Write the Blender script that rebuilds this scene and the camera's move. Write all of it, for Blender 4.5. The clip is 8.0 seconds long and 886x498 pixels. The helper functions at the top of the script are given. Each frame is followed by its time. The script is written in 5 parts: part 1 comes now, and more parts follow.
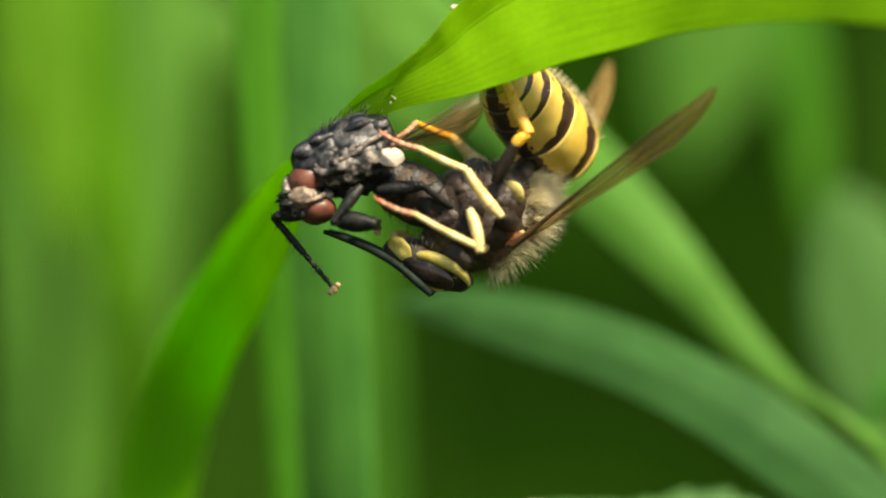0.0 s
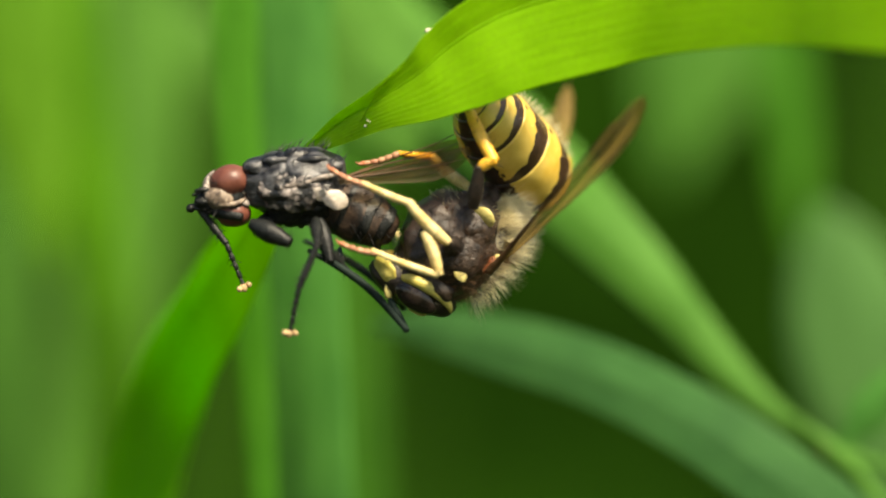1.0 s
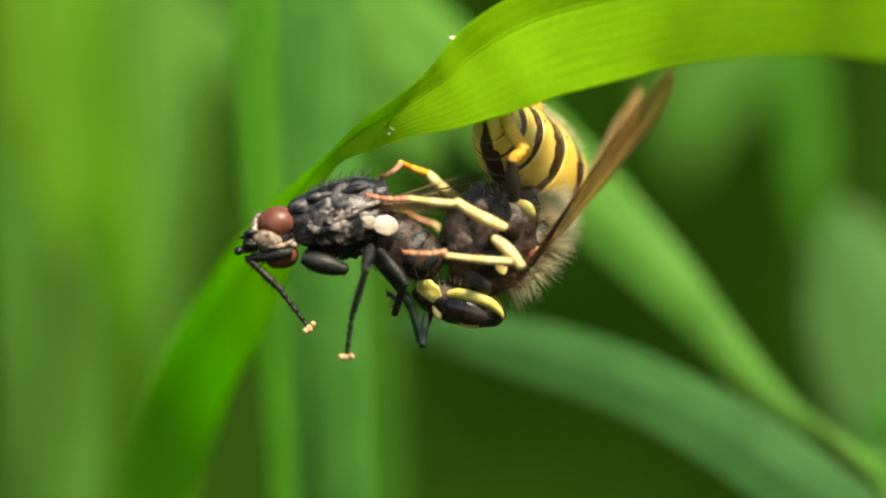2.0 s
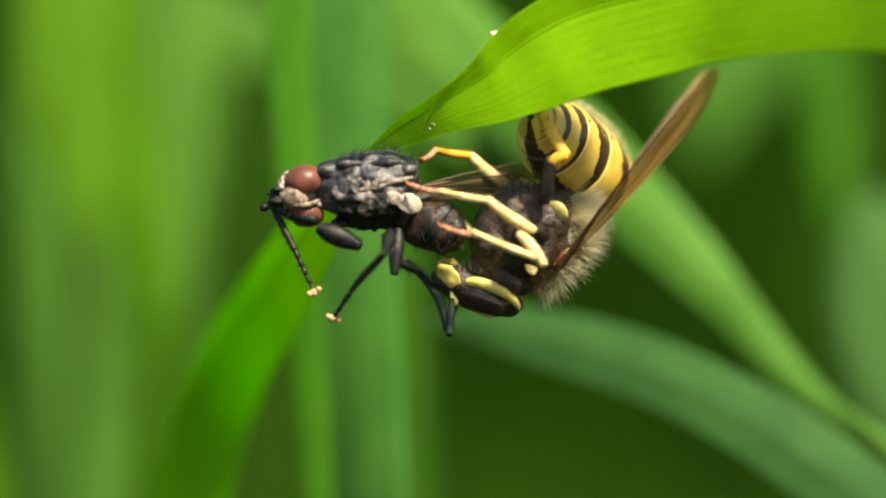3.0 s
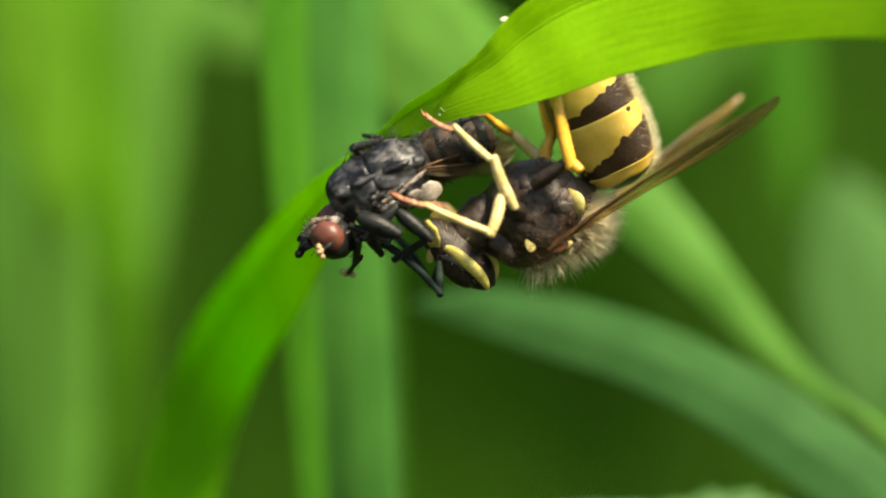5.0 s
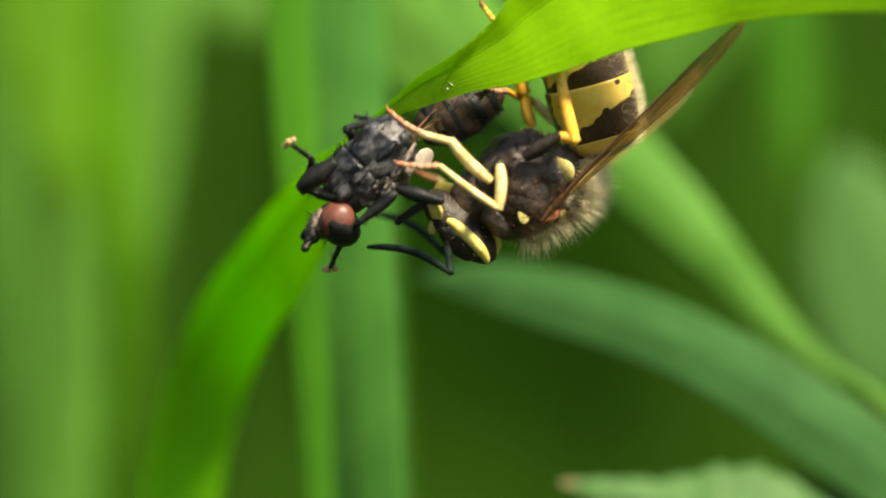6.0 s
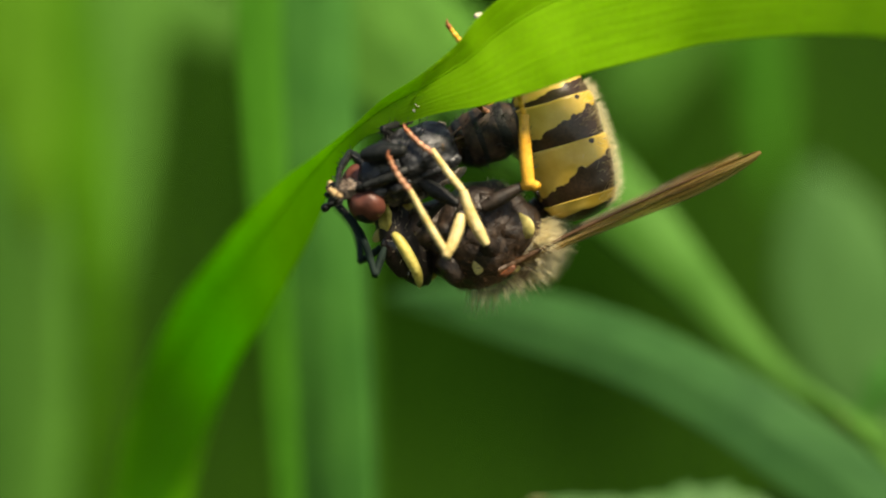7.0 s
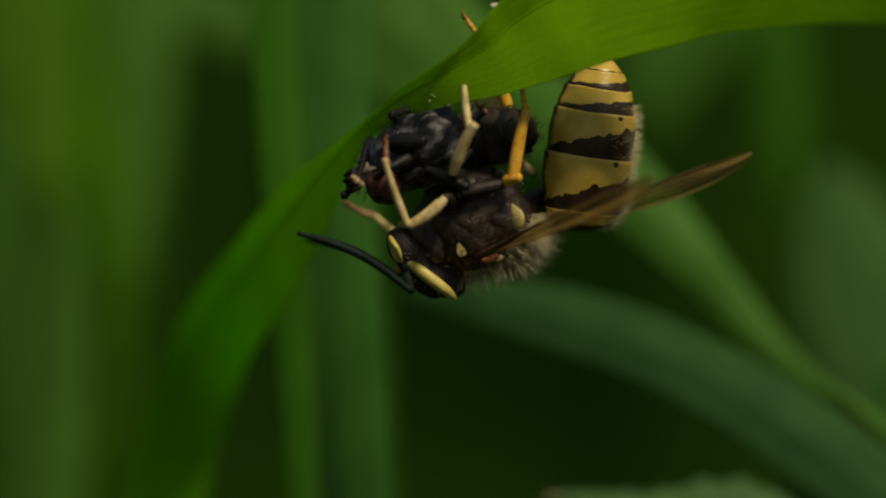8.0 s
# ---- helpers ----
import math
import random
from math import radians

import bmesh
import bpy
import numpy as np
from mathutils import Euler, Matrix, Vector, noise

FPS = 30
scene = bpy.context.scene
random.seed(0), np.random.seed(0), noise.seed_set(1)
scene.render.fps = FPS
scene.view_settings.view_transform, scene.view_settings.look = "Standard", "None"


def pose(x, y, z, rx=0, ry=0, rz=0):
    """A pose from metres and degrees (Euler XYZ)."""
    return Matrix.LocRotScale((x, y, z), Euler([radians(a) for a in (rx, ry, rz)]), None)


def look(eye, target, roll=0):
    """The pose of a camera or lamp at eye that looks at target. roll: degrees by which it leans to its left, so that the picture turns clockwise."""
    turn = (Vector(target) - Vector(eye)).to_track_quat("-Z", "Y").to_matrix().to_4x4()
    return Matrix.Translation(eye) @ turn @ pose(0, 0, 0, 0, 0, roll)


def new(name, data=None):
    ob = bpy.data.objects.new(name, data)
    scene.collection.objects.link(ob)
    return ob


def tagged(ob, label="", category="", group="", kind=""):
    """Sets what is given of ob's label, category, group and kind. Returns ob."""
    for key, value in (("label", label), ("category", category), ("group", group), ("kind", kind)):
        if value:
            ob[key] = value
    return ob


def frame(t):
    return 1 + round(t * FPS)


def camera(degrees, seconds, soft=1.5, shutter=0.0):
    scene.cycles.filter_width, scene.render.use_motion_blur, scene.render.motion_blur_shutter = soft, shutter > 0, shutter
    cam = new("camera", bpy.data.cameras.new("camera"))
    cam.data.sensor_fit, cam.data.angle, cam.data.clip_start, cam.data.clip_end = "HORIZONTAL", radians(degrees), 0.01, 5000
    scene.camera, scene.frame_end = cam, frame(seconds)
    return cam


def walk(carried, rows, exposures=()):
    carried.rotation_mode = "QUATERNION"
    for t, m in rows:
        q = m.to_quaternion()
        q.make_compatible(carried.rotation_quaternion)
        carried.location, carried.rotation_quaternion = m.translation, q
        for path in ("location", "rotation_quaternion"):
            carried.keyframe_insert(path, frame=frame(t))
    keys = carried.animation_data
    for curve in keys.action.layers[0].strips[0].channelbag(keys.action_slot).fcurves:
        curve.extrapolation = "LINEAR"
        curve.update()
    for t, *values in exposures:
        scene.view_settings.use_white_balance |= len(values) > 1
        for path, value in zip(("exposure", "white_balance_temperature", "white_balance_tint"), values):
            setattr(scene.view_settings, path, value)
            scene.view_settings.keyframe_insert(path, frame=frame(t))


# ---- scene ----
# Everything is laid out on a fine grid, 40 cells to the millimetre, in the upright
# plane through the insects; u runs right, v runs down, d runs away from the lens.
CELL = 2.5e-5
REACH = 10000.0     # cells from the lens to that plane: 0.25 m


def at(u, v, d=0.0):
    return Vector(((u - 784) * CELL, d * CELL, (441 - v) * CELL))


def far(u, v, d):
    """A place d cells behind the plane, on the line of sight through (u, v)."""
    k = 1 + d / REACH
    return Vector(((u - 784) * k * CELL, d * CELL, (441 - v) * k * CELL))


# how the hand-held lens sways: seconds, the aim's shift in cells (right, down)
SWAY = [(0, 0, 0), (0.5, 1, -6), (1, -45, 41), (1.5, -28, 60), (1.7, -25, 48), (2.8, 77, 56),
        (3, 69, 46), (3.5, 82, -5), (4, 92, 2), (4.5, 59, 30), (4.7, 64, 23), (5.8, 109, 7),
        (6, 100, -25), (6.5, 115, -15), (7, 40, 13), (7.5, 63, 10), (8, 68, -4)]
# and where the lens stands, in millimetres from its first place (right, up)
DRIFT = [(0, 0, 0), (0.5, 0.5, 0.3), (1, 2, 1.3), (1.5, 1, 2.5), (1.7, 0.6, 2.8), (2.8, -2.3, 4.5),
         (3, -3, 4.6), (3.5, -5, 4), (4, -8.5, 4.2), (4.5, -11, 5.4), (4.7, -11.4, 5.6), (5.8, -12.8, 5.5),
         (6, -13, 5.4), (6.5, -13.3, 6), (7, -11.5, 6.6), (7.5, -12, 5.4), (8, -11.5, 4.6)]
TIMES = [row[0] for row in SWAY]
# the small tremor of the hand between those rows
TREMOR = [(0.1, -3, -8), (0.2, -6, -7), (0.3, -9, -3), (0.4, -7, -1), (0.6, -9, 6), (0.7, -24, 26), (0.8, -50, 34), (0.9, -47, 38),
          (1.1, -42, 38), (1.2, -40, 44), (1.3, -36, 64), (1.4, -31, 67), (1.6, -29, 52), (2.9, 76, 42)]
TREMOR += [(3.1, 67, 32), (3.2, 74, 26), (3.3, 79, 12), (3.4, 83, 9), (3.6, 93, -21), (3.7, 99, -19), (3.8, 93, -31), (3.9, 96, -34),
           (4.1, 87, 16), (4.2, 44, 28), (4.3, 44, 26), (4.4, 46, 30), (4.6, 50, 13), (5.9, 106, 0)]
TREMOR += [(6.1, 96, -20), (6.2, 95, -18), (6.3, 97, -26), (6.4, 103, -24), (6.6, 93, -16), (6.7, 77, -11), (6.8, 78, -4), (6.9, 63, 6),
           (7.1, 33, 11), (7.2, 35, 11), (7.3, 47, 0), (7.4, 56, 3), (7.6, 63, 9), (7.8, 67, 1)]
AIM = sorted(SWAY + TREMOR)


def between(rows, t):
    """The values of rows at t, drawn straight from row to row."""
    stops = [r[0] for r in rows]
    return [float(np.interp(t, stops, [r[i] for r in rows])) for i in range(1, len(rows[0]))]


def lens_pose(t):
    x, z = between(DRIFT, t)
    du, dv = between(AIM, t)
    return look(Vector((x * 0.001, -0.25, z * 0.001)), at(784 - du, 441 - dv))


cam = camera(8.9661, 8.0, soft=2.1)
cam.data.dof.use_dof = True
cam.data.dof.focus_distance = 0.2505
cam.data.dof.aperture_fstop = 18
walk(cam, [(row[0], lens_pose(row[0])) for row in AIM],
     exposures=[(0, 1.29, 8350, 8), (4, 1.36, 8350, 8), (6, 1.44, 8350, 8), (6.6, 1.44, 8350, 8), (7, 1.0, 8350, 8), (7.5, 0.22, 8350, 8), (8, -0.76, 8350, 8)])

# ---- light: open shade with a veiled sun, high and a little behind the lens ----
SUN_UP, SUN_TURN = 52, 36
world = bpy.data.worlds.new("sky")
scene.world = world
world.use_nodes = True
wn = world.node_tree.nodes
sky = wn.new("ShaderNodeTexSky")
sky.sky_type, sky.sun_disc = "NISHITA", False
sky.sun_elevation, sky.sun_rotation = radians(SUN_UP), radians(180 - SUN_TURN)
wn["Background"].inputs["Strength"].default_value = 0.075
world.node_tree.links.new(sky.outputs["Color"], wn["Background"].inputs["Color"])
sun = new("sun", bpy.data.lights.new("sun", "SUN"))
sun.data.energy, sun.data.angle, sun.data.color = 4.1, radians(9), (1.0, 0.95, 0.86)
s_el, s_az = radians(SUN_UP), radians(SUN_TURN)
sun.matrix_world = look(Vector((math.sin(s_az) * math.cos(s_el), -math.cos(s_az) * math.cos(s_el), math.sin(s_el))), (0, 0, 0))
# ---- materials ----
def nodes_of(name):
    m = bpy.data.materials.new(name)
    m.use_nodes = True
    n = m.node_tree.nodes
    return m, n, m.node_tree.links, n["Principled BSDF"]


def grid_coords(n, l, stretch=(1, 1, 1)):
    """Object coordinates counted in cells."""
    co = n.new("ShaderNodeTexCoord")
    mp = n.new("ShaderNodeMapping")
    mp.inputs["Scale"].default_value = [s / CELL for s in stretch]
    l.new(co.outputs["Object"], mp.inputs["Vector"])
    return mp.outputs["Vector"]


def ramp(n, l, source, stops):
    r = n.new("ShaderNodeValToRGB")
    while len(r.color_ramp.elements) < len(stops):
        r.color_ramp.elements.new(0.5)
    for e, (p, c) in zip(r.color_ramp.elements, stops):
        e.position, e.color = p, (*c, 1)
    l.new(source, r.inputs["Fac"])
    return r.outputs["Color"]


def tex(n, l, vec, scale, detail=4.0, rough=0.55):
    t = n.new("ShaderNodeTexNoise")
    t.inputs["Scale"].default_value, t.inputs["Detail"].default_value, t.inputs["Roughness"].default_value = scale, detail, rough
    l.new(vec, t.inputs["Vector"])
    return t.outputs["Fac"]


def blend(n, l, fac, a, b, mode="MIX"):
    m = n.new("ShaderNodeMix")
    m.data_type, m.blend_type = "RGBA", mode
    for sock, val in ((m.inputs[0], fac), (m.inputs[6], a), (m.inputs[7], b)):
        if isinstance(val, (int, float)):
            sock.default_value = val
        elif isinstance(val, tuple):
            sock.default_value = (*val, 1)
        else:
            l.new(val, sock)
    return m.outputs[2]


def bump(n, l, bsdf, height, strength, cells):
    b = n.new("ShaderNodeBump")
    b.inputs["Strength"].default_value, b.inputs["Distance"].default_value = strength, cells * CELL
    l.new(height, b.inputs["Height"])
    l.new(b.outputs["Normal"], bsdf.inputs["Normal"])


def surface(name, dark, light, coarse=0.02, fine=0.15, rough=0.45, relief=0.4, depth=2.0, stretch=(1, 1, 1), sheen=0.5, spread=(0.35, 0.65), dents=0.0):
    """A body or plant surface: two tones mixed at two scales, with fine relief."""
    m, n, l, b = nodes_of(name)
    vec = grid_coords(n, l, stretch)
    big, small = tex(n, l, vec, coarse), tex(n, l, vec, fine)
    tone = ramp(n, l, big, [(spread[0], dark), (spread[1], light)])
    grain = ramp(n, l, small, [(0.3, (0.7, 0.7, 0.7)), (0.7, (1.15, 1.15, 1.15))])
    l.new(blend(n, l, 0.8, tone, grain, "MULTIPLY"), b.inputs["Base Color"])
    b.inputs["Roughness"].default_value = rough
    b.inputs["Specular IOR Level"].default_value = sheen
    if dents:
        small = blend(n, l, dents, small, tex(n, l, vec, fine * 0.3, 2.0))
    bump(n, l, b, small, relief, depth)
    return m


def leaf_surface(name, dark, light, veins=0.05, rough=0.55, through_light=0.45, streaks=0.85, glow=(1.2, 1.25, 0.5), foot=None):
    """A living leaf: lets part of the light through, veins run along it (UV x is across, y along)."""
    m, n, l, b = nodes_of(name)
    uv = n.new("ShaderNodeTexCoord").outputs["UV"]
    mp = n.new("ShaderNodeMapping")
    mp.inputs["Scale"].default_value = (1, veins, 1)
    l.new(uv, mp.inputs["Vector"])
    lines = tex(n, l, mp.outputs["Vector"], 26.0, 3.0)
    vec = grid_coords(n, l)
    big, small = tex(n, l, vec, 0.006), tex(n, l, vec, 0.09)
    tone = ramp(n, l, big, [(0.3, dark), (0.7, light)])
    streak = ramp(n, l, lines, [(0.36, (0.72, 0.76, 0.66)), (0.62, (1.12, 1.1, 1.05))])
    colour = blend(n, l, streaks, tone, streak, "MULTIPLY")
    mottle = ramp(n, l, small, [(0.3, (0.88, 0.9, 0.86)), (0.7, (1.06, 1.05, 1.04))])
    colour = blend(n, l, 0.7, colour, mottle, "MULTIPLY")
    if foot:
        # towards the foot the colour loses red, standing in for shade there
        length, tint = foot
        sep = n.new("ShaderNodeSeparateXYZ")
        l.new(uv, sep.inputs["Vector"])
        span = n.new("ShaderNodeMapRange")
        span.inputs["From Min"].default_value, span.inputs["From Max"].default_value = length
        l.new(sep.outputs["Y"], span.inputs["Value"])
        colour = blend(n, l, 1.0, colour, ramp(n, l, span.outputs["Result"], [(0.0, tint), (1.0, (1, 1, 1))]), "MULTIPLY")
    l.new(colour, b.inputs["Base Color"])
    b.inputs["Roughness"].default_value = rough
    b.inputs["Specular IOR Level"].default_value = 0.18
    bump(n, l, b, lines, 0.35, 3.0)
    tr = n.new("ShaderNodeBsdfTranslucent")
    l.new(blend(n, l, 1.0, colour, glow, "MULTIPLY"), tr.inputs["Color"])
    mix = n.new("ShaderNodeMixShader")
    mix.inputs["Fac"].default_value = through_light
    l.new(b.outputs["BSDF"], mix.inputs[1])
    l.new(tr.outputs["BSDF"], mix.inputs[2])
    l.new(mix.outputs["Shader"], n["Material Output"].inputs["Surface"])
    return m


def membrane(name, tint, clear, vein=(0.09, 0.045, 0.015)):
    """An insect's wing: thin tinted film with darker veins, partly see-through (UV x along, y across)."""
    m, n, l, b = nodes_of(name)
    uv = n.new("ShaderNodeTexCoord").outputs["UV"]
    mp = n.new("ShaderNodeMapping")
    mp.inputs["Scale"].default_value = (0.7, 1.0, 1)
    l.new(uv, mp.inputs["Vector"])
    net = n.new("ShaderNodeTexNoise")
    net.inputs["Scale"].default_value = 9.0
    sc = n.new("ShaderNodeMapping")
    sc.inputs["Scale"].default_value = (0.12, 1, 1)
    l.new(uv, sc.inputs["Vector"])
    l.new(sc.outputs["Vector"], net.inputs["Vector"])
    folds = ramp(n, l, net.outputs["Fac"], [(0.38, vein), (0.52, tint), (0.75, tuple(min(1, c * 1.5) for c in tint))])
    l.new(folds, b.inputs["Base Color"])
    b.inputs["Roughness"].default_value = 0.28
    bump(n, l, b, net.outputs["Fac"], 0.6, 3.0)
    tp = n.new("ShaderNodeBsdfTransparent")
    tp.inputs["Color"].default_value = (0.95, 0.86, 0.68, 1)
    tr = n.new("ShaderNodeBsdfTranslucent")
    l.new(folds, tr.inputs["Color"])
    film = n.new("ShaderNodeMixShader")
    film.inputs["Fac"].default_value = 0.5
    l.new(b.outputs["BSDF"], film.inputs[1])
    l.new(tr.outputs["BSDF"], film.inputs[2])
    mix = n.new("ShaderNodeMixShader")
    mix.inputs["Fac"].default_value = clear
    l.new(film.outputs["Shader"], mix.inputs[1])
    l.new(tp.outputs["BSDF"], mix.inputs[2])
    l.new(mix.outputs["Shader"], n["Material Output"].inputs["Surface"])
    return m


def striped(name, edge, wave, dots):
    """A wasp's tergite: UV y runs 0 to 1 from its front to its rear edge, UV x once round. Black in front, yellow behind,
    the border wavy; two black dots in the yellow."""
    m, n, l, b = nodes_of(name)
    uv = n.new("ShaderNodeTexCoord").outputs["UV"]
    sep = n.new("ShaderNodeSeparateXYZ")
    l.new(uv, sep.inputs["Vector"])

    def calc(op, a, c=None):
        q = n.new("ShaderNodeMath")
        q.operation = op
        for i, val in enumerate((a, c)):
            if val is None:
                continue
            if isinstance(val, (int, float)):
                q.inputs[i].default_value = val
            else:
                l.new(val, q.inputs[i])
        return q.outputs[0]

    x, y = sep.outputs["X"], sep.outputs["Y"]
    vec = grid_coords(n, l)
    rough_edge = calc("MULTIPLY", calc("SUBTRACT", tex(n, l, vec, 0.04, 2.5), 0.5), 0.24)
    swing = calc("MULTIPLY", calc("COSINE", calc("MULTIPLY", calc("SUBTRACT", x, 0.75), 2 * math.pi)), wave)
    border = calc("ADD", calc("ADD", rough_edge, swing), edge)
    black = calc("LESS_THAN", y, border)
    spot = None
    for px, py in dots:
        dx, dy = calc("MULTIPLY", calc("SUBTRACT", x, px), 6.2), calc("SUBTRACT", y, py)
        near = calc("LESS_THAN", calc("ADD", calc("MULTIPLY", dx, dx), calc("MULTIPLY", dy, dy)), 0.0065)
        spot = near if spot is None else calc("MAXIMUM", spot, near)
    mask = calc("MAXIMUM", black, spot) if spot is not None else black
    belly = calc("COSINE", calc("MULTIPLY", calc("SUBTRACT", x, 0.25), 2 * math.pi))
    mask = calc("MAXIMUM", mask, calc("GREATER_THAN", calc("ADD", belly, rough_edge), 0.93))
    grain = tex(n, l, vec, 0.22)
    yellow = ramp(n, l, tex(n, l, vec, 0.02), [(0.3, (0.55, 0.35, 0.045)), (0.7, (0.73, 0.53, 0.13))])
    dark = ramp(n, l, grain, [(0.3, (0.016, 0.009, 0.005)), (0.7, (0.062, 0.034, 0.018))])
    l.new(blend(n, l, mask, yellow, dark), b.inputs["Base Color"])
    b.inputs["Roughness"].default_value = 0.32
    bump(n, l, b, grain, 0.25, 1.5)
    return m


# the foot tint of lit_blade colours in the shade on its lower part
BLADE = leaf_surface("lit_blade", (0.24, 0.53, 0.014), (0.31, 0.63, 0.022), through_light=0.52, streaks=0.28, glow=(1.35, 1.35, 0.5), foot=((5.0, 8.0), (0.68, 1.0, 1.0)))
REED = leaf_surface("blue_green_blade", (0.044, 0.188, 0.033), (0.074, 0.262, 0.048), through_light=0.35, glow=(1.0, 1.25, 0.8))
LIGHT_REED = leaf_surface("light_green_blade", (0.080, 0.240, 0.036), (0.118, 0.325, 0.053), through_light=0.35, glow=(1.0, 1.2, 0.7))
LIME_REED = leaf_surface("lime_green_blade", (0.068, 0.225, 0.030), (0.098, 0.290, 0.046), through_light=0.35, glow=(1.1, 1.2, 0.6), streaks=0.6)
FRESH = leaf_surface("fresh_blade", (0.066, 0.240, 0.008), (0.115, 0.360, 0.017), through_light=0.45)
DULL = leaf_surface("dull_leaf", (0.034, 0.128, 0.037), (0.056, 0.185, 0.053), through_light=0.25, glow=(0.9, 1.2, 0.8))
SOFT = leaf_surface("soft_green_blade", (0.095, 0.275, 0.015), (0.132, 0.350, 0.027), through_light=0.4)
VIVID = leaf_surface("vivid_green_blade", (0.044, 0.21, 0.013), (0.074, 0.288, 0.023), through_light=0.4, glow=(1.0, 1.2, 0.6))
WEED = leaf_surface("weed_leaf", (0.046, 0.138, 0.042), (0.080, 0.200, 0.060), through_light=0.25, glow=(0.9, 1.2, 0.8))
PALE_STEM = surface("straw_stem", (0.11, 0.13, 0.045), (0.21, 0.19, 0.08), 0.04, 0.2, rough=0.7)
PALE_REED = leaf_surface("pale_grey_green_leaf", (0.066, 0.190, 0.050), (0.094, 0.245, 0.070), through_light=0.3, glow=(1.0, 1.2, 0.8))
DEEP = leaf_surface("deep_green_blade", (0.034, 0.150, 0.012), (0.055, 0.20, 0.018), through_light=0.35)
SCRATCH = leaf_surface("scratched_blade", (0.21, 0.48, 0.012), (0.27, 0.56, 0.018), through_light=0.5)
MEADOW = leaf_surface("meadow_grass", (0.015, 0.066, 0.003), (0.045, 0.145, 0.008), through_light=0.4)
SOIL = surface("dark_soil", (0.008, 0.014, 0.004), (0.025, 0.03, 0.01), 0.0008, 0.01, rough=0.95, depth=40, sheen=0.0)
CHITIN = surface("black_brown_chitin", (0.012, 0.008, 0.006), (0.060, 0.039, 0.027), 0.05, 0.28, rough=0.42, relief=0.8, depth=5.0, sheen=0.5, dents=0.6)
HEAD_BLACK = surface("black_head", (0.009, 0.007, 0.006), (0.032, 0.022, 0.016), 0.05, 0.25, rough=0.48, relief=0.6, depth=2.4, sheen=0.4)
PALE = surface("pale_yellow_chitin", (0.53, 0.37, 0.11), (0.77, 0.62, 0.30), 0.035, 0.2, rough=0.5)
ORANGE = surface("orange_chitin", (0.74, 0.34, 0.022), (0.86, 0.47, 0.06), 0.03, 0.25, rough=0.42)
TARSAL = surface("reddish_chitin", (0.36, 0.135, 0.075), (0.55, 0.29, 0.17), 0.05, 0.3, rough=0.45)
EYE_BLACK = surface("dark_eye", (0.008, 0.006, 0.006), (0.028, 0.019, 0.016), 0.03, 0.5, rough=0.2, relief=0.15, depth=0.8)
FUR = leaf_surface("pale_hair", (0.90, 0.82, 0.60), (0.95, 0.89, 0.71), rough=0.5, through_light=0.6, streaks=0.1, glow=(1, 1, 0.95))
ANTENNA = surface("green_black_antenna", (0.005, 0.012, 0.010), (0.015, 0.027, 0.022), 0.04, 0.3, rough=0.6, sheen=0.1)
HEAD_YELLOW = surface("lemon_face_chitin", (0.54, 0.44, 0.08), (0.74, 0.64, 0.19), 0.035, 0.2, rough=0.45)
DULL_YELLOW = surface("dull_yellow_chitin", (0.40, 0.34, 0.09), (0.56, 0.48, 0.18), 0.03, 0.2, rough=0.5)
RUST = surface("rust_joint", (0.20, 0.055, 0.02), (0.42, 0.14, 0.06), 0.05, 0.2, rough=0.4)
FLY_GREY = surface("grey_black_fly", (0.006, 0.007, 0.009), (0.125, 0.128, 0.138), 0.05, 0.34, rough=0.32, relief=0.9, depth=4.5, stretch=(0.5, 1, 1), spread=(0.47, 0.74), sheen=0.5, dents=0.65)
FLY_FLANK = surface("dusted_fly_flank", (0.006, 0.006, 0.006), (0.30, 0.26, 0.24), 0.055, 0.2, rough=0.34, relief=0.9, depth=6.0, spread=(0.47, 0.64), sheen=0.6, dents=0.6)
FLY_BLACK = surface("black_fly", (0.005, 0.006, 0.006), (0.015, 0.017, 0.016), 0.07, 0.2, rough=0.42, relief=0.6, depth=2.5, sheen=0.28)
FLY_BELLY = surface("banded_fly_belly", (0.009, 0.007, 0.006), (0.072, 0.045, 0.030), 0.045, 0.15, rough=0.55, relief=0.5, depth=2.5, sheen=0.3)
FLY_FACE = surface("pale_fly_face", (0.08, 0.053, 0.040), (0.34, 0.265, 0.20), 0.11, 0.35, rough=0.5, relief=0.5, depth=1.6)
FLY_EYE = surface("red_eye", (0.11, 0.033, 0.022), (0.165, 0.055, 0.036), 0.03, 0.45, rough=0.45, relief=0.3, depth=0.8)
SILVER = surface("silver_dust", (0.08, 0.065, 0.055), (0.40, 0.34, 0.30), 0.12, 0.35, rough=0.4, relief=0.45, depth=1.6, spread=(0.44, 0.62))
SCALE_WHITE = surface("white_scale", (0.27, 0.225, 0.18), (0.47, 0.41, 0.345), 0.04, 0.2, rough=0.4)
BRISTLE = surface("black_bristle", (0.006, 0.006, 0.006), (0.015, 0.015, 0.015), 0.1, 0.3, rough=0.4)
PAD = surface("straw_foot_pad", (0.28, 0.17, 0.08), (0.56, 0.40, 0.20), 0.08, 0.3, rough=0.6)
WASP_WING = membrane("amber_wing", (0.52, 0.38, 0.16), 0.54, (0.10, 0.055, 0.02))
VEIN = surface("brown_vein", (0.05, 0.025, 0.01), (0.12, 0.06, 0.025), 0.03, 0.2, rough=0.4)
FLY_WING = membrane("grey_wing", (0.22, 0.18, 0.12), 0.78, (0.07, 0.05, 0.03))
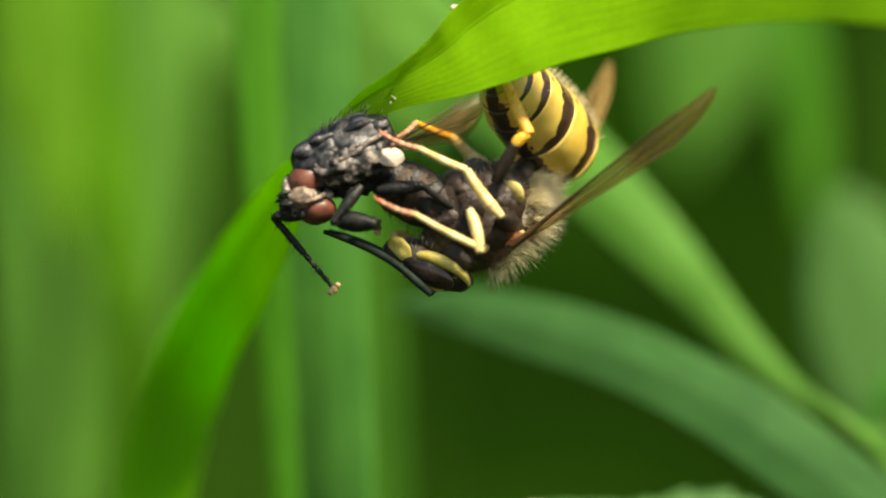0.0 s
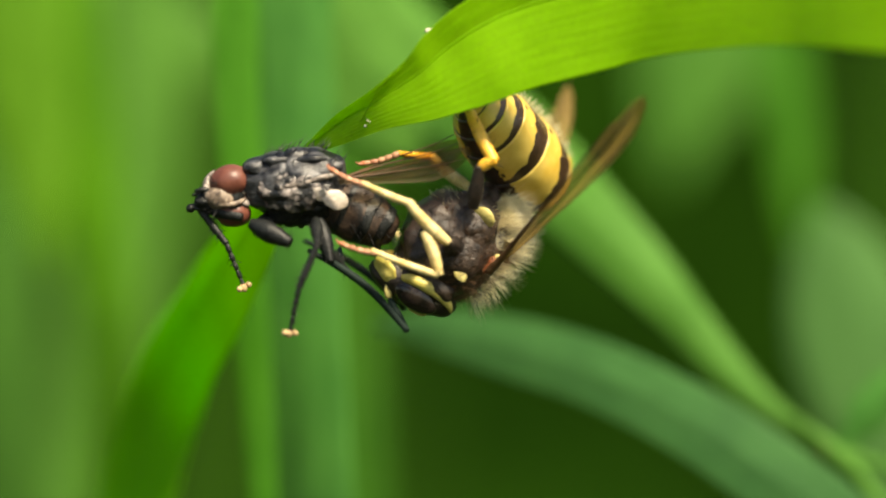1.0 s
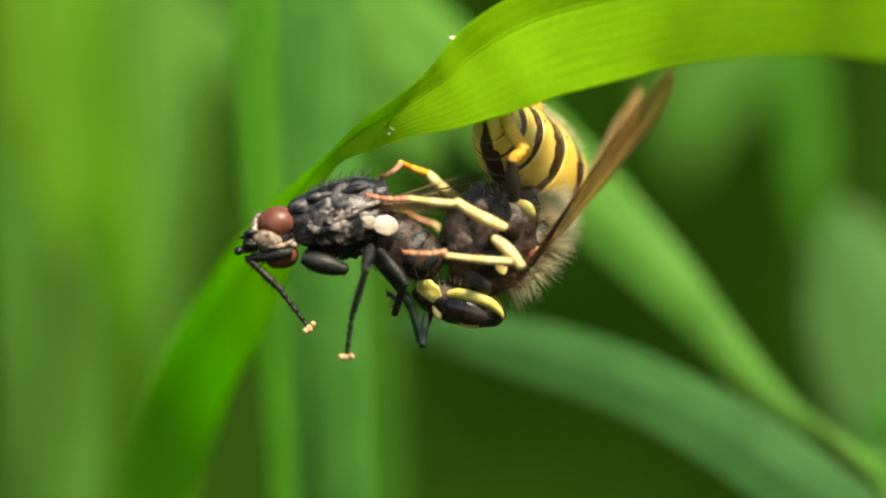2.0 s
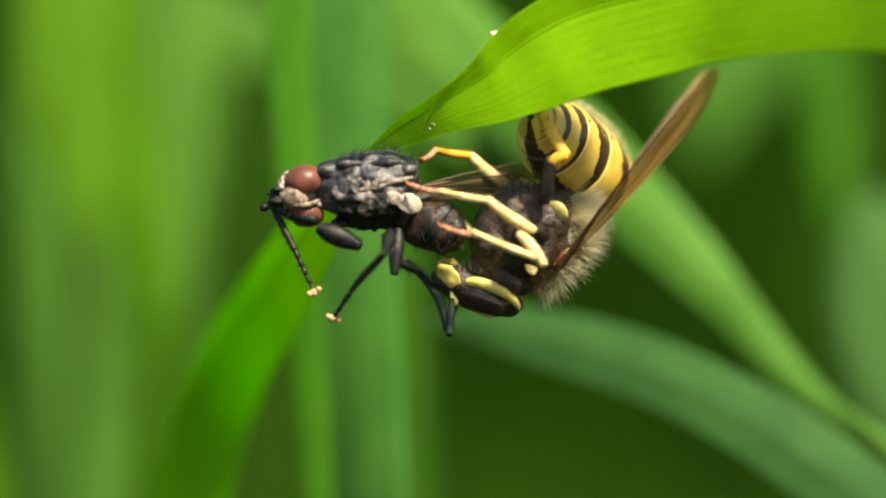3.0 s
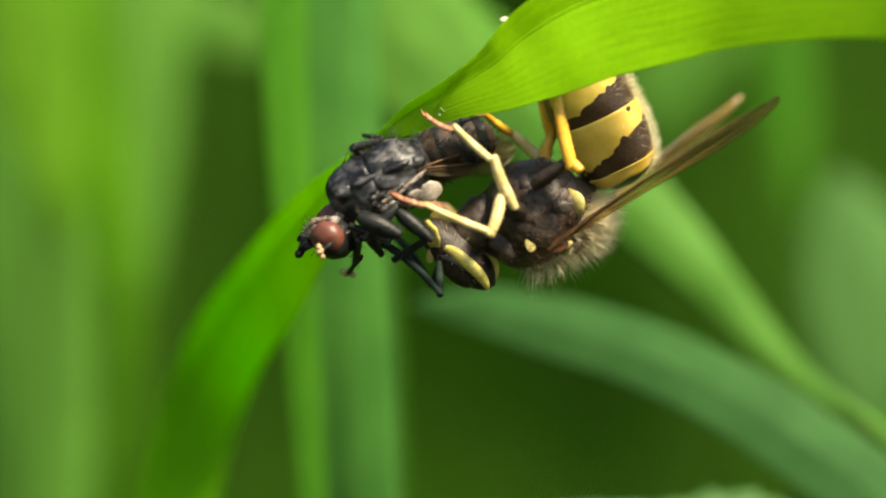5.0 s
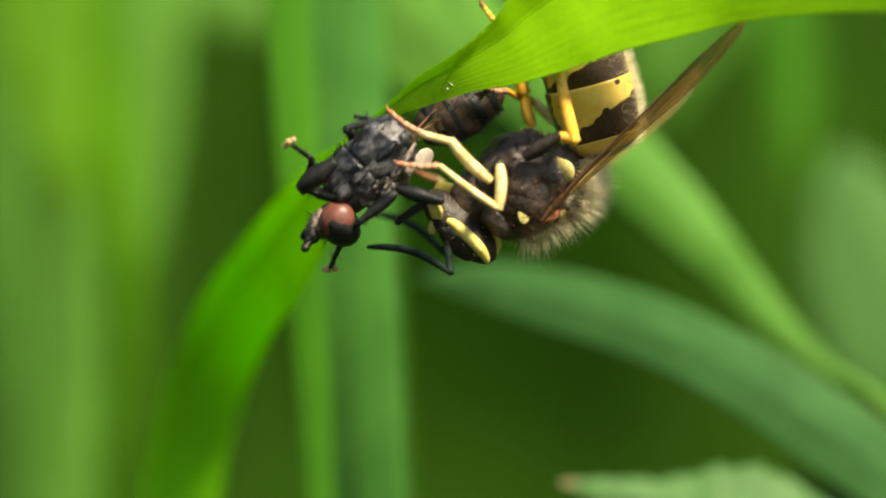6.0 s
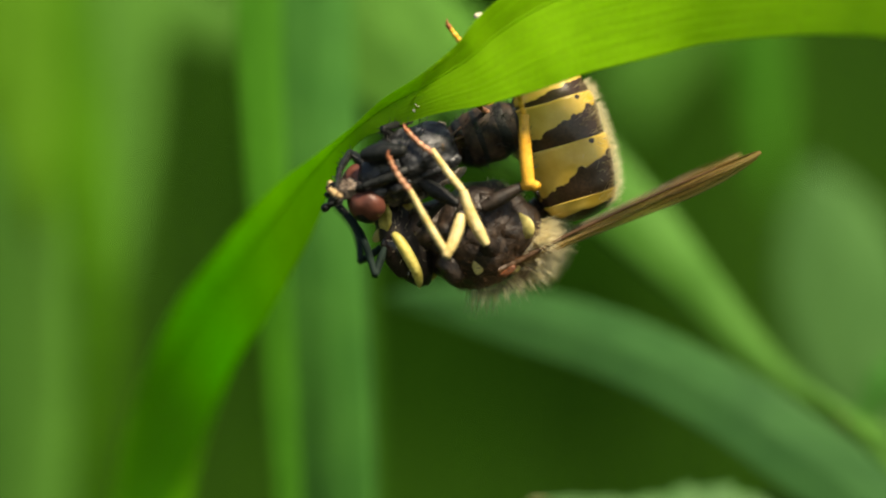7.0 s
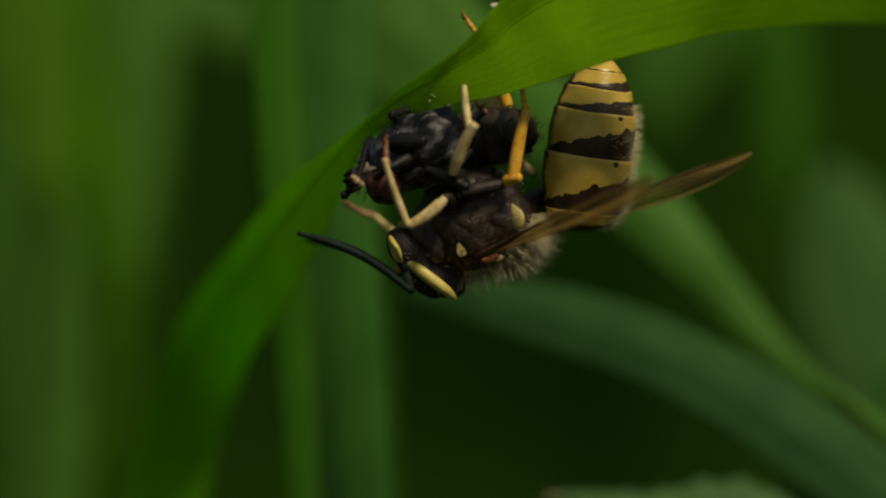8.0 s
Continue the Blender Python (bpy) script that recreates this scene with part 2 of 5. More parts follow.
CREAM = surface("cream_speck", (0.5, 0.42, 0.3), (0.75, 0.7, 0.55), 0.1, 0.4, rough=0.6)
# ---- mesh helpers (all in cells) ----
def finish(name, bm, material, smooth=True):
    me = bpy.data.meshes.new(name)
    bm.normal_update()
    for v in bm.verts:
        v.co *= CELL
    bm.to_mesh(me)
    bm.free()
    me.materials.append(material)
    if smooth:
        me.polygons.foreach_set("use_smooth", [True] * len(me.polygons))
    return me


def part(name, bm, material, parent=None, label="", pose_in=None):
    ob = new(name, finish(name, bm, material))
    ob.parent = parent
    if pose_in is not None:
        ob.matrix_basis = pose_in
    return tagged(ob, label)


def curve_through(points, steps):
    """Catmull-Rom through rows of numbers."""
    p = np.array([points[0], *points, points[-1]], float)
    out = []
    spans = len(points) - 1
    for i in range(steps + 1):
        x = i / steps * spans
        k = min(int(x), spans - 1)
        t = x - k
        a, b, c, d = p[k], p[k + 1], p[k + 2], p[k + 3]
        out.append(0.5 * (2 * b + (c - a) * t + (2 * a - 5 * b + 4 * c - d) * t * t + (3 * b - a - 3 * c + d) * t ** 3))
    return out


def spin(profile, sides=32, steps=30, flat=1.0, bend=None, lumps=0.0, bm=None, uv=False):
    """A body turned round X from rows (x, radius[, centre z]); flat squashes it in Y."""
    bm = bm or bmesh.new()
    layer = bm.loops.layers.uv.new("UV") if uv else None
    rows = curve_through([(*r, 0)[:3] for r in profile], steps)
    rings = []
    for x, r, c in rows:
        ring = []
        for k in range(sides):
            a = 2 * math.pi * k / sides
            q = Vector((x, math.cos(a) * max(r, 0.02) * flat, math.sin(a) * max(r, 0.02) + c))
            if lumps:
                q += q.normalized() * lumps * noise.noise(q * 0.03)
            ring.append(bm.verts.new(bend(q) if bend else q))
        rings.append(ring)
    for i, (ra, rb) in enumerate(zip(rings, rings[1:])):
        for k in range(sides):
            f = bm.faces.new((ra[k], ra[(k + 1) % sides], rb[(k + 1) % sides], rb[k]))
            if uv:
                for loop, (x, y) in zip(f.loops, ((k, i), (k + 1, i), (k + 1, i + 1), (k, i + 1))):
                    loop[layer].uv = (x / sides, y / (len(rings) - 1))
    bm.faces.new(rings[0][::-1])
    bm.faces.new(rings[-1])
    return bm


def tube(points, sides=10, steps=24, bm=None):
    """A limb along rows (x, y, z, radius)."""
    bm = bm or bmesh.new()
    rows = curve_through(points, steps)
    rings = []
    for i, row in enumerate(rows):
        p, r = Vector(row[:3]), max(row[3], 0.05)
        ahead = Vector(rows[min(i + 1, len(rows) - 1)][:3]) - Vector(rows[max(i - 1, 0)][:3])
        side = ahead.cross(Vector((0.13, 1, 0.21))).normalized()
        up = side.cross(ahead).normalized()
        rings.append([bm.verts.new(p + side * math.cos(2 * math.pi * k / sides) * r + up * math.sin(2 * math.pi * k / sides) * r)
                      for k in range(sides)])
    for ra, rb in zip(rings, rings[1:]):
        for k in range(sides):
            bm.faces.new((ra[k], ra[(k + 1) % sides], rb[(k + 1) % sides], rb[k]))
    bm.faces.new(rings[0][::-1])
    bm.faces.new(rings[-1])
    return bm


def ball(rx, ry, rz, at_=(0, 0, 0), bm=None, lumps=0.0, n=22, pinch=0.0):
    bm = bm or bmesh.new()
    made = bmesh.ops.create_uvsphere(bm, u_segments=n, v_segments=n * 2 // 3, radius=1)["verts"]
    for v in made:
        q = v.co.copy()
        s = 1 - pinch * q.x
        q = Vector((q.x * rx, q.y * ry * s, q.z * rz * s))
        if lumps:
            q += q.normalized() * lumps * noise.noise(q * 0.06 + Vector(at_))
        v.co = q + Vector(at_)
    return bm


def hair(bm, root, way, length, thick, droop=0.0):
    """One hair: a thin three-sided spike in two joints."""
    way = way.normalized()
    side = way.orthogonal().normalized()
    up = way.cross(side)
    mid = root + way * length * 0.55 + Vector((0, 0, -droop * length * 0.3))
    tip = root + way * length + Vector((0, 0, -droop * length))
    a = [bm.verts.new(root + (side * math.cos(q) + up * math.sin(q)) * thick) for q in (0, 2.094, 4.189)]
    b = [bm.verts.new(mid + (side * math.cos(q) + up * math.sin(q)) * thick * 0.65) for q in (0, 2.094, 4.189)]
    t = bm.verts.new(tip)
    for k in range(3):
        bm.faces.new((a[k], a[(k + 1) % 3], b[(k + 1) % 3], b[k]))
        bm.faces.new((b[k], b[(k + 1) % 3], t))


def ribbon(stations, steps=60, across=10, fold=0.18, ribs=1.0, thick=3.0, place=far, wave=0.0, seed=0, teeth=0.0, span=1.0, lift=0.0, crest=0.0):
    """A leaf blade along rows (u, v, d, half width, turn in degrees): folded along its crest, fine ribs, real thickness."""
    bm = bmesh.new()
    layer = bm.loops.layers.uv.new("UV")
    rows = curve_through(stations, steps)
    mids = [place(*r[:3]) / CELL for r in rows]
    top, low = [], []
    run = 0.0
    runs = []
    for i, r in enumerate(rows):
        ahead = (mids[min(i + 1, steps)] - mids[max(i - 1, 0)]).normalized()
        if i:
            run += (mids[i] - mids[i - 1]).length
        runs.append(run)
        flat = ahead.cross(Vector((0, 1, 0))).normalized()
        deep = flat.cross(ahead).normalized()
        a = radians(r[4])
        side = flat * math.cos(a) + deep * math.sin(a)
        up = side.cross(ahead).normalized()
        half = max(r[3], 0.3) * (1 + r[2] / REACH if place is far else 1)
        if teeth:
            half *= 1 - teeth * ((run / 74.0) % 1.0)
        ta, la = [], []
        for k in range(across + 1):
            s = (2 * k / across - 1) * span + (crest if span < 0.5 else 0.0)
            slope = (s - crest) / (1 - crest) if s > crest else (crest - s) / (1 + crest)
            rise = -lift - fold * half * (1 - slope) + ribs * math.sin(s * 34) + wave * half * math.sin(run * 0.011 + seed + s) * abs(s)
            q = mids[i] + side * s * half + up * rise
            t = thick * (0.25 + 0.75 * (1 - (2 * k / across - 1) ** 2))
            ta.append(bm.verts.new(q + up * t * 0.5))
            la.append(bm.verts.new(q - up * t * 0.5))
        top.append(ta)
        low.append(la)

    def quad(verts, uvs):
        f = bm.faces.new(verts)
        for loop, w in zip(f.loops, uvs):
            loop[layer].uv = w

    for i in range(steps):
        for k in range(across):
            ua, ub, va, vb = k / across, (k + 1) / across, runs[i] / 150, runs[i + 1] / 150
            quad((top[i][k], top[i][k + 1], top[i + 1][k + 1], top[i + 1][k]), ((ua, va), (ub, va), (ub, vb), (ua, vb)))
            quad((low[i][k], low[i + 1][k], low[i + 1][k + 1], low[i][k + 1]), ((ua, va), (ua, vb), (ub, vb), (ub, va)))
        for k in (0, across):
            vs = (top[i][k], top[i + 1][k], low[i + 1][k], low[i][k])
            quad(vs if k == 0 else vs[::-1], ((k / across, runs[i] / 150),) * 4)
    quad([v for v in top[0]][::-1] + [v for v in low[0]], ((0, 0),) * (2 * across + 2))
    quad([v for v in top[-1]] + [v for v in low[-1]][::-1], ((0, 0),) * (2 * across + 2))
    return bm
# ---- the meadow ----
def ground():
    bm = bmesh.new()
    size, n = 400000.0, 60
    for i in range(n + 1):
        for j in range(n + 1):
            x, y = ((i / n * 2 - 1) ** 3) * size, ((j / n * 2 - 1) ** 3) * size
            bm.verts.new((x, y, -9000 + 120 * noise.noise(Vector((x, y, 0)) * 0.0006)))
    bm.verts.ensure_lookup_table()
    for i in range(n):
        for j in range(n):
            a = i * (n + 1) + j
            bm.faces.new([bm.verts[q] for q in (a, a + n + 1, a + n + 2, a + 1)])
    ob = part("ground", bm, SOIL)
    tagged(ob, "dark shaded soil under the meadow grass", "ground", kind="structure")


def grass_blade(label, stations, material, **how):
    bm = ribbon(stations, **how)
    ob = part("grass_blade", bm, material)
    part("midrib", ribbon(stations, **{**how, "across": 4, "ribs": 0.0, "span": 0.035, "lift": 1.0}), material, ob, "raised midrib")
    return tagged(ob, label, "grass", group="grass blades round the insects")


def meadow():
    """The deep grass behind: many blades in one mesh."""
    rng = random.Random(5)
    verts, faces = [], []
    for i in range(1300):
        d = 9000 + 38000 * rng.random() ** 1.6
        u = 784 + (rng.random() * 2 - 1) * 1500
        # a shaded hollow low in the middle stays nearly free of blades
        tall = 441 + 1100 - rng.random() * 2300
        if 640 < u < 1520 or 320 < u < 430:
            tall = max(tall, 850 + rng.random() * 300)
        k = 1 + d / REACH
        x, top = (u - 784) * k, (441 - tall) * k
        wide = (20 + 70 * rng.random()) * k * 0.5
        lean = (rng.random() - 0.5) * 700
        turn = (rng.random() - 0.5) * 1.6
        base = -9000
        n = 7
        start = len(verts)
        for j in range(n + 1):
            f = j / n
            w = wide * (1 - f ** 3)
            cx, cy = x + lean * (f * f - 1), d + lean * 0.6 * f * f
            z = base + (top - base) * f
            for s in (-1, 0, 1):
                verts.append(((cx + s * w * math.cos(turn)) * CELL, (cy + s * w * math.sin(turn) + (s == 0) * w * 0.35) * CELL, z * CELL))
        for j in range(n):
            for s in (0, 1):
                a = start + j * 3 + s
                faces.append((a, a + 1, a + 4, a + 3))
    # short tufts all round, clear of the view
    for i in range(5000):
        x, y = rng.uniform(-60000, 60000), rng.uniform(-60000, 55000)
        if math.hypot(x, y + REACH) < 2500 or (y > -REACH and abs(x) < 0.16 * (y + REACH) + 2600):
            continue
        tall, wide, turn = rng.uniform(1500, 4600), rng.uniform(60, 180), rng.uniform(0, 6.28)
        lean = Vector((rng.gauss(0, 700), rng.gauss(0, 700)))
        start = len(verts)
        for j in range(5):
            f = j / 4
            w = wide * (1 - f ** 2) + 2
            for k in (-1, 1):
                verts.append(((x + lean.x * f * f + k * w * math.cos(turn)) * CELL, (y + lean.y * f * f + k * w * math.sin(turn)) * CELL, (-9060 + tall * f) * CELL))
        for j in range(4):
            a = start + 2 * j
            faces.append((a, a + 1, a + 3, a + 2))
    me = bpy.data.meshes.new("grass")
    me.from_pydata(verts, [], faces)
    me.materials.append(MEADOW)
    me.uv_layers.new(name="UV")
    ob = new("grass", me)
    tagged(ob, "deep green meadow grass, far out of focus", "grass", kind="stuff")


def meadow_backdrop():
    bm = bmesh.new()
    n = 24
    ring = []
    for i in range(n + 1):
        a = math.pi * (0.12 + 0.76 * i / n)
        ring.append([bm.verts.new((math.cos(a) * 60000, math.sin(a) * 60000, z)) for z in (-9000, 30000)])
    for a, b in zip(ring, ring[1:]):
        bm.faces.new((a[0], a[1], b[1], b[0]))
    # near-black greens put the shade of the hollow into the backdrop's colour
    m = surface("shade_toned_greenery", (0.0013, 0.0062, 0.0010), (0.0118, 0.046, 0.0034), 0.0004, 0.003, rough=0.9, depth=100, sheen=0.0, spread=(0.40, 0.62))
    tagged(part("backdrop", bm, m), "backdrop of distant greenery, its shade coloured in near-black green", "backdrop", kind="structure")


ground()
meadow_backdrop()
meadow()
# the blade that the wasp hangs from: up from the lower part of the view, over, and away to the side
ARCH = [(240, 1184, 1050, 78, 30), (280, 850, 1020, 78, 30), (343, 639, 900, 80, 30), (423, 497, 640, 86, 40), (487, 389, 400, 68, 40), (544, 292, 200, 32, 34),
        (592, 228, 90, 15, 22), (648, 188, 22, 27, 10), (718, 152, -45, 38, 4), (797, 114, -85, 62, 0), (851, 79, -100, 82, 0), (906, 47, -115, 93, 0),
        (976, 16, -126, 99, 0), (1084, -13, -150, 101, 0), (1207, -40, -200, 98, 0), (1416, -54, -350, 92, 0), (1630, -44, -560, 95, 0), (2072, 6, -900, 95, 0)]
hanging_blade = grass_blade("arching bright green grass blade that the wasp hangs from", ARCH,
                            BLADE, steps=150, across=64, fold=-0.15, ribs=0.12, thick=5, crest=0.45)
grass_blade("tall upright blue-green grass blade", [(604, 1300, 1000, 92, 38), (592, 900, 1000, 86, 32), (577, 500, 1000, 72, 12),
    (561, 100, 1000, 68, -6), (556, -130, 1000, 66, -8), (546, -300, 1000, 12, 0)], REED, fold=0.12)
grass_blade("narrow bright green grass blade beside the upright one", [(532, 1300, 930, 22, 10), (508, 880, 920, 24, 5), (481, 500, 910, 32, 0),
    (459, 150, 890, 40, -10), (454, -60, 880, 39, -10), (448, -300, 870, 6, 0)], VIVID, fold=0.03)
grass_blade("green grass blade half hidden behind the upright one", [(676, 1500, 2700, 46, 10), (664, 800, 2700, 46, 8), (656, 500, 2700, 40, 0),
    (650, 200, 2700, 30, 0), (655, 60, 2700, 4, 0)], DEEP, fold=0.1)
grass_blade("slanting green grass blade behind the wasp", [(470, -260, 1900, 60, 0), (690, 10, 1700, 92, 0), (900, 190, 1400, 84, 0), (1044, 318, 1240, 70, 0), (1176, 450, 1170, 55, 0),
    (1262, 545, 1150, 40, 0), (1346, 640, 1130, 30, 0), (1425, 705, 1120, 17, 0), (1505, 750, 1120, 8, 0), (1620, 800, 1150, 5, 0)], LIME_REED, fold=0.2)
grass_blade("broad dull green leaf arching below the wasp", [(690, 540, 1080, 5, 0), (760, 543, 1060, 26, 0), (830, 551, 1030, 42, 0), (920, 573, 990, 52, 0), (1020, 600, 950, 57, 0), (1110, 632, 910, 60, 0),
    (1210, 680, 860, 62, 0), (1310, 738, 820, 66, 0), (1420, 815, 800, 68, 0), (1620, 960, 800, 62, 0)], DULL, fold=0.11, steps=120, across=40, ribs=0.5)
# soft shapes farther back
for label, way, m in (
        ("blurred green grass blade far behind", [(10, 1500, 2900, 70, 0), (15, 500, 2900, 60, 0), (0, 200, 2900, 50, 0), (-10, -100, 2900, 8, 0)], LIME_REED),
        ("blurred yellow-green grass blade far behind", [(190, 1500, 2500, 46, 0), (222, 700, 2500, 42, 0), (196, 350, 2500, 52, 0), (130, 0, 2500, 74, 0), (50, -500, 2500, 60, 0)], FRESH),
        ("blurred pale green grass blade far behind", [(130, 1500, 2900, 50, 0), (150, 850, 2900, 50, 0), (232, 500, 2900, 60, 0), (272, 200, 2900, 70, 0), (290, -400, 2900, 70, 0)], LIGHT_REED),
        ("blurred green grass blade far behind", [(-90, 1500, 2700, 70, 0), (-110, 500, 2700, 70, 0), (-60, -400, 2700, 60, 0)], FRESH),
        ("blurred yellow-green grass blade far behind", [(60, 1500, 3300, 40, 0), (90, 600, 3300, 40, 0), (80, 0, 3300, 70, 0), (0, -700, 3300, 40, 0)], LIGHT_REED),
        ("blurred green grass blade far behind", [(110, 1500, 8000, 60, 0), (95, 400, 8000, 50, 0), (110, -500, 8000, 40, 0)], DULL),
        ("blurred yellow-green grass blade far behind", [(-50, 1500, 4200, 40, 0), (-50, 600, 4200, 70, 0), (-40, 0, 4200, 110, 0), (-20, -260, 4200, 40, 0)], SOFT),
        ("broad pale green leaf far behind", [(40, 1500, 5200, 50, 0), (120, 700, 5200, 150, 0), (130, 300, 5200, 200, 0), (130, 0, 5200, 230, 0), (120, -500, 5200, 200, 0)], LIGHT_REED),
        ("blurred pale leaf crossing above", [(-200, -60, 3200, 60, 0), (100, 0, 3200, 74, 0), (330, 40, 3200, 70, 0), (520, 110, 3200, 36, 0)], LIGHT_REED),
        ("blurred bright grass blade far behind", [(1440, 420, 3200, 6, 0), (1432, 260, 3200, 36, 0), (1412, 80, 3200, 44, 0), (1370, -300, 3200, 30, 0)], VIVID),
        ("blurred pale leaf at the side of the view", [(1720, 1000, 2300, 30, 0), (1620, 770, 2300, 92, 0), (1560, 620, 2300, 118, 0), (1530, 490, 2300, 108, 0), (1505, 400, 2300, 70, 0), (1485, 330, 2300, 10, 0)], PALE_REED),
        ("blurred green leaf hanging far behind", [(1215, 300, 4300, 6, 0), (1228, 190, 4300, 70, 0), (1262, 60, 4300, 118, 0), (1300, -300, 4300, 120, 0)], LIME_REED),
        ("blurred yellow-green blade tip hanging far behind", [(120, 460, 2400, 4, 0), (100, 300, 2400, 50, 0), (72, 100, 2400, 82, 0), (40, -500, 2400, 82, 0)], SOFT),
        ("blurred pale green leaf slanting far behind", [(500, -300, 1500, 90, 0), (640, 0, 1500, 120, 0), (740, 130, 1500, 118, 0), (870, 250, 1500, 66, 0), (980, 330, 1500, 6, 0)], LIGHT_REED)):
    grass_blade(label, way, m, steps=30, fold=0.1)


def weed():
    """A broad-leaved weed at the foot of the view: toothed leaves on a dull stalk."""
    w = new("weed")
    tagged(w, "broad-leaved weed with toothed green leaves on a dull stalk", "plant")
    part("stalk", tube([tuple(far(u, v, d) / CELL) + (r,) for u, v, d, r in ((1760, 1500, 950, 26), (1660, 1000, 950, 20), (1575, 830, 950, 16), (1510, 762, 950, 15), (1480, 735, 950, 12), (1440, 700, 950, 5))], 10, 30), LIGHT_REED, w, "pale green stalk")
    part("node", ball(15, 13, 13, tuple(far(1500, 755, 950) / CELL), lumps=8), PALE_STEM, w, "straw-coloured swollen node")
    part("petiole", tube([tuple(far(u, v, d) / CELL) + (r,) for u, v, d, r in ((1500, 752, 950, 11), (1560, 775, 960, 9), (1640, 800, 1000, 7))], 8, 12), LIGHT_REED, w, "pale green leaf stalk")
    tip = [(1605, 1077, 800, 10, 0), (1455, 1026, 800, 74, -20), (1335, 976, 800, 98, -22), (1235, 952, 800, 94, -22), (1125, 940, 800, 58, -22), (1017, 915, 800, 30, -20), (938, 898, 800, 6, -20)]
    part("leaf", ribbon(tip, 110, 14, 0.25, 1.0, 4, far, 0.12, 1, 0.17), WEED, w, "toothed dull green leaf")
    part("leaf_tip", ball(17, 8, 8, tuple(far(944, 899, 790) / CELL), lumps=5), PALE_STEM, w, "withered straw-brown leaf tip")
    part("leaf", ribbon([(1520, 765, 1000, 6, 0), (1580, 690, 1000, 40, 10), (1640, 640, 1000, 36, 20), (1720, 600, 1000, 6, 0)], 50, 12, 0.25, 1.0, 4, far, 0.05, 2, 0.16), REED, w, "toothed leaf")
    part("leaf", ribbon([(1330, 790, 1250, 5, -20), (1400, 834, 1230, 46, -24), (1480, 884, 1200, 74, -26), (1600, 960, 1200, 64, -24), (1700, 1040, 1200, 10, 0)], 60, 12, 0.2, 1.0, 4, far, 0.06, 3, 0.18), WEED, w, "toothed blue-green leaf")


weed()


def on_blade(u, v, proud=5.0):
    """The place on the near face of the arching blade at (u, v)."""
    rows = curve_through(ARCH, 300)
    i = min(range(1, 300), key=lambda k: (rows[k][0] - u) ** 2 + (rows[k][1] - v) ** 2)
    off = math.hypot(rows[i][0] - u, rows[i][1] - v) / rows[i][3]
    return far(u, v, rows[i][2] + 0.12 * rows[i][3] * max(0.0, 1 - off) - proud)


def blade_marks():
    """Pale specks stuck to the arching blade."""
    for u, v, d, r in ((802, 16, -40, 7), (852, -16, -60, 6), (848, 22, -64, 5), (692, 182, 20, 3.5)):
        bm = ball(r, r * 0.7, r * 0.8, lumps=3, n=10)
        ball(r * 0.6, r * 0.5, r * 0.6, (r * 0.8, 0, r * 0.5), bm, 2, 8)
        ob = part("speck", bm, CREAM, None)
        ob.matrix_world = Matrix.Translation(at(u, v, d) if v < 60 else on_blade(u, v))
        tagged(ob, "tiny cream speck stuck to the grass blade", "speck", "specks on the blade")

    for line, r in (([(656, 214), (672, 192), (694, 156), (716, 116), (736, 92)], 0.9), ([(688, 166), (704, 140), (728, 104), (752, 80)], 0.8),
                    ([(664, 206), (678, 186), (686, 168)], 0.8)):
        part("scratch", tube([tuple(on_blade(u, v, 3.0) / CELL) + (r,) for u, v in line], 6, 16), SCRATCH, hanging_blade, "faint thin scratch")
    for u, v, tilt in ((690, 178, 1), (697, 173, -1)):
        part("scuff", tube([tuple(on_blade(u - 4, v + 3 * tilt, 3.2) / CELL) + (0.7,), tuple(on_blade(u + 4, v - 3 * tilt, 3.2) / CELL) + (0.5,)], 6, 4), CREAM, hanging_blade, "pale scuff")


blade_marks()
# ---- the wasp ----
def thing(name, label, category, group=""):
    ob = new(name)
    ob.empty_display_size = 0.001
    return tagged(ob, label, category, group)


def limb(name, length, radii, material, parent, label="", bow=0.0, spines=0, rings=0):
    """One joint of a leg, along X from 0 to length."""
    k = len(radii) - 1
    if rings:
        bm = bmesh.new()
        for j in range(rings):
            a, b = length * j / rings, length * (j + 1) / rings
            r = radii[0] + (radii[-1] - radii[0]) * j / rings
            tube([(a, 0, bow * math.sin(3.14 * a / length), r * 0.7), (a + (b - a) * 0.6, 0, bow * math.sin(3.14 * b / length), r), (b, 0, bow * math.sin(3.14 * b / length), r * 0.75)], 8, 6, bm)
    else:
        bm = tube([(length * i / k, 0, bow * math.sin(math.pi * i / k), r) for i, r in enumerate(radii)], 12, 22)
    ob = part(name, bm, material, parent, label)
    if spines:
        rng = random.Random(int(length * 7) + spines)
        hb = bmesh.new()
        for _ in range(spines):
            x = length * rng.uniform(0.12, 0.98)
            a = rng.uniform(0, 6.28)
            r = float(np.interp(x / length * k, range(k + 1), radii))
            out = Vector((0.7, math.cos(a), math.sin(a)))
            hair(hb, Vector((x, math.cos(a) * r * 0.9, math.sin(a) * r * 0.9 + bow * math.sin(math.pi * x / length))), out, rng.uniform(6, 15), 0.7)
        part("bristles", hb, BRISTLE, ob)
    return ob


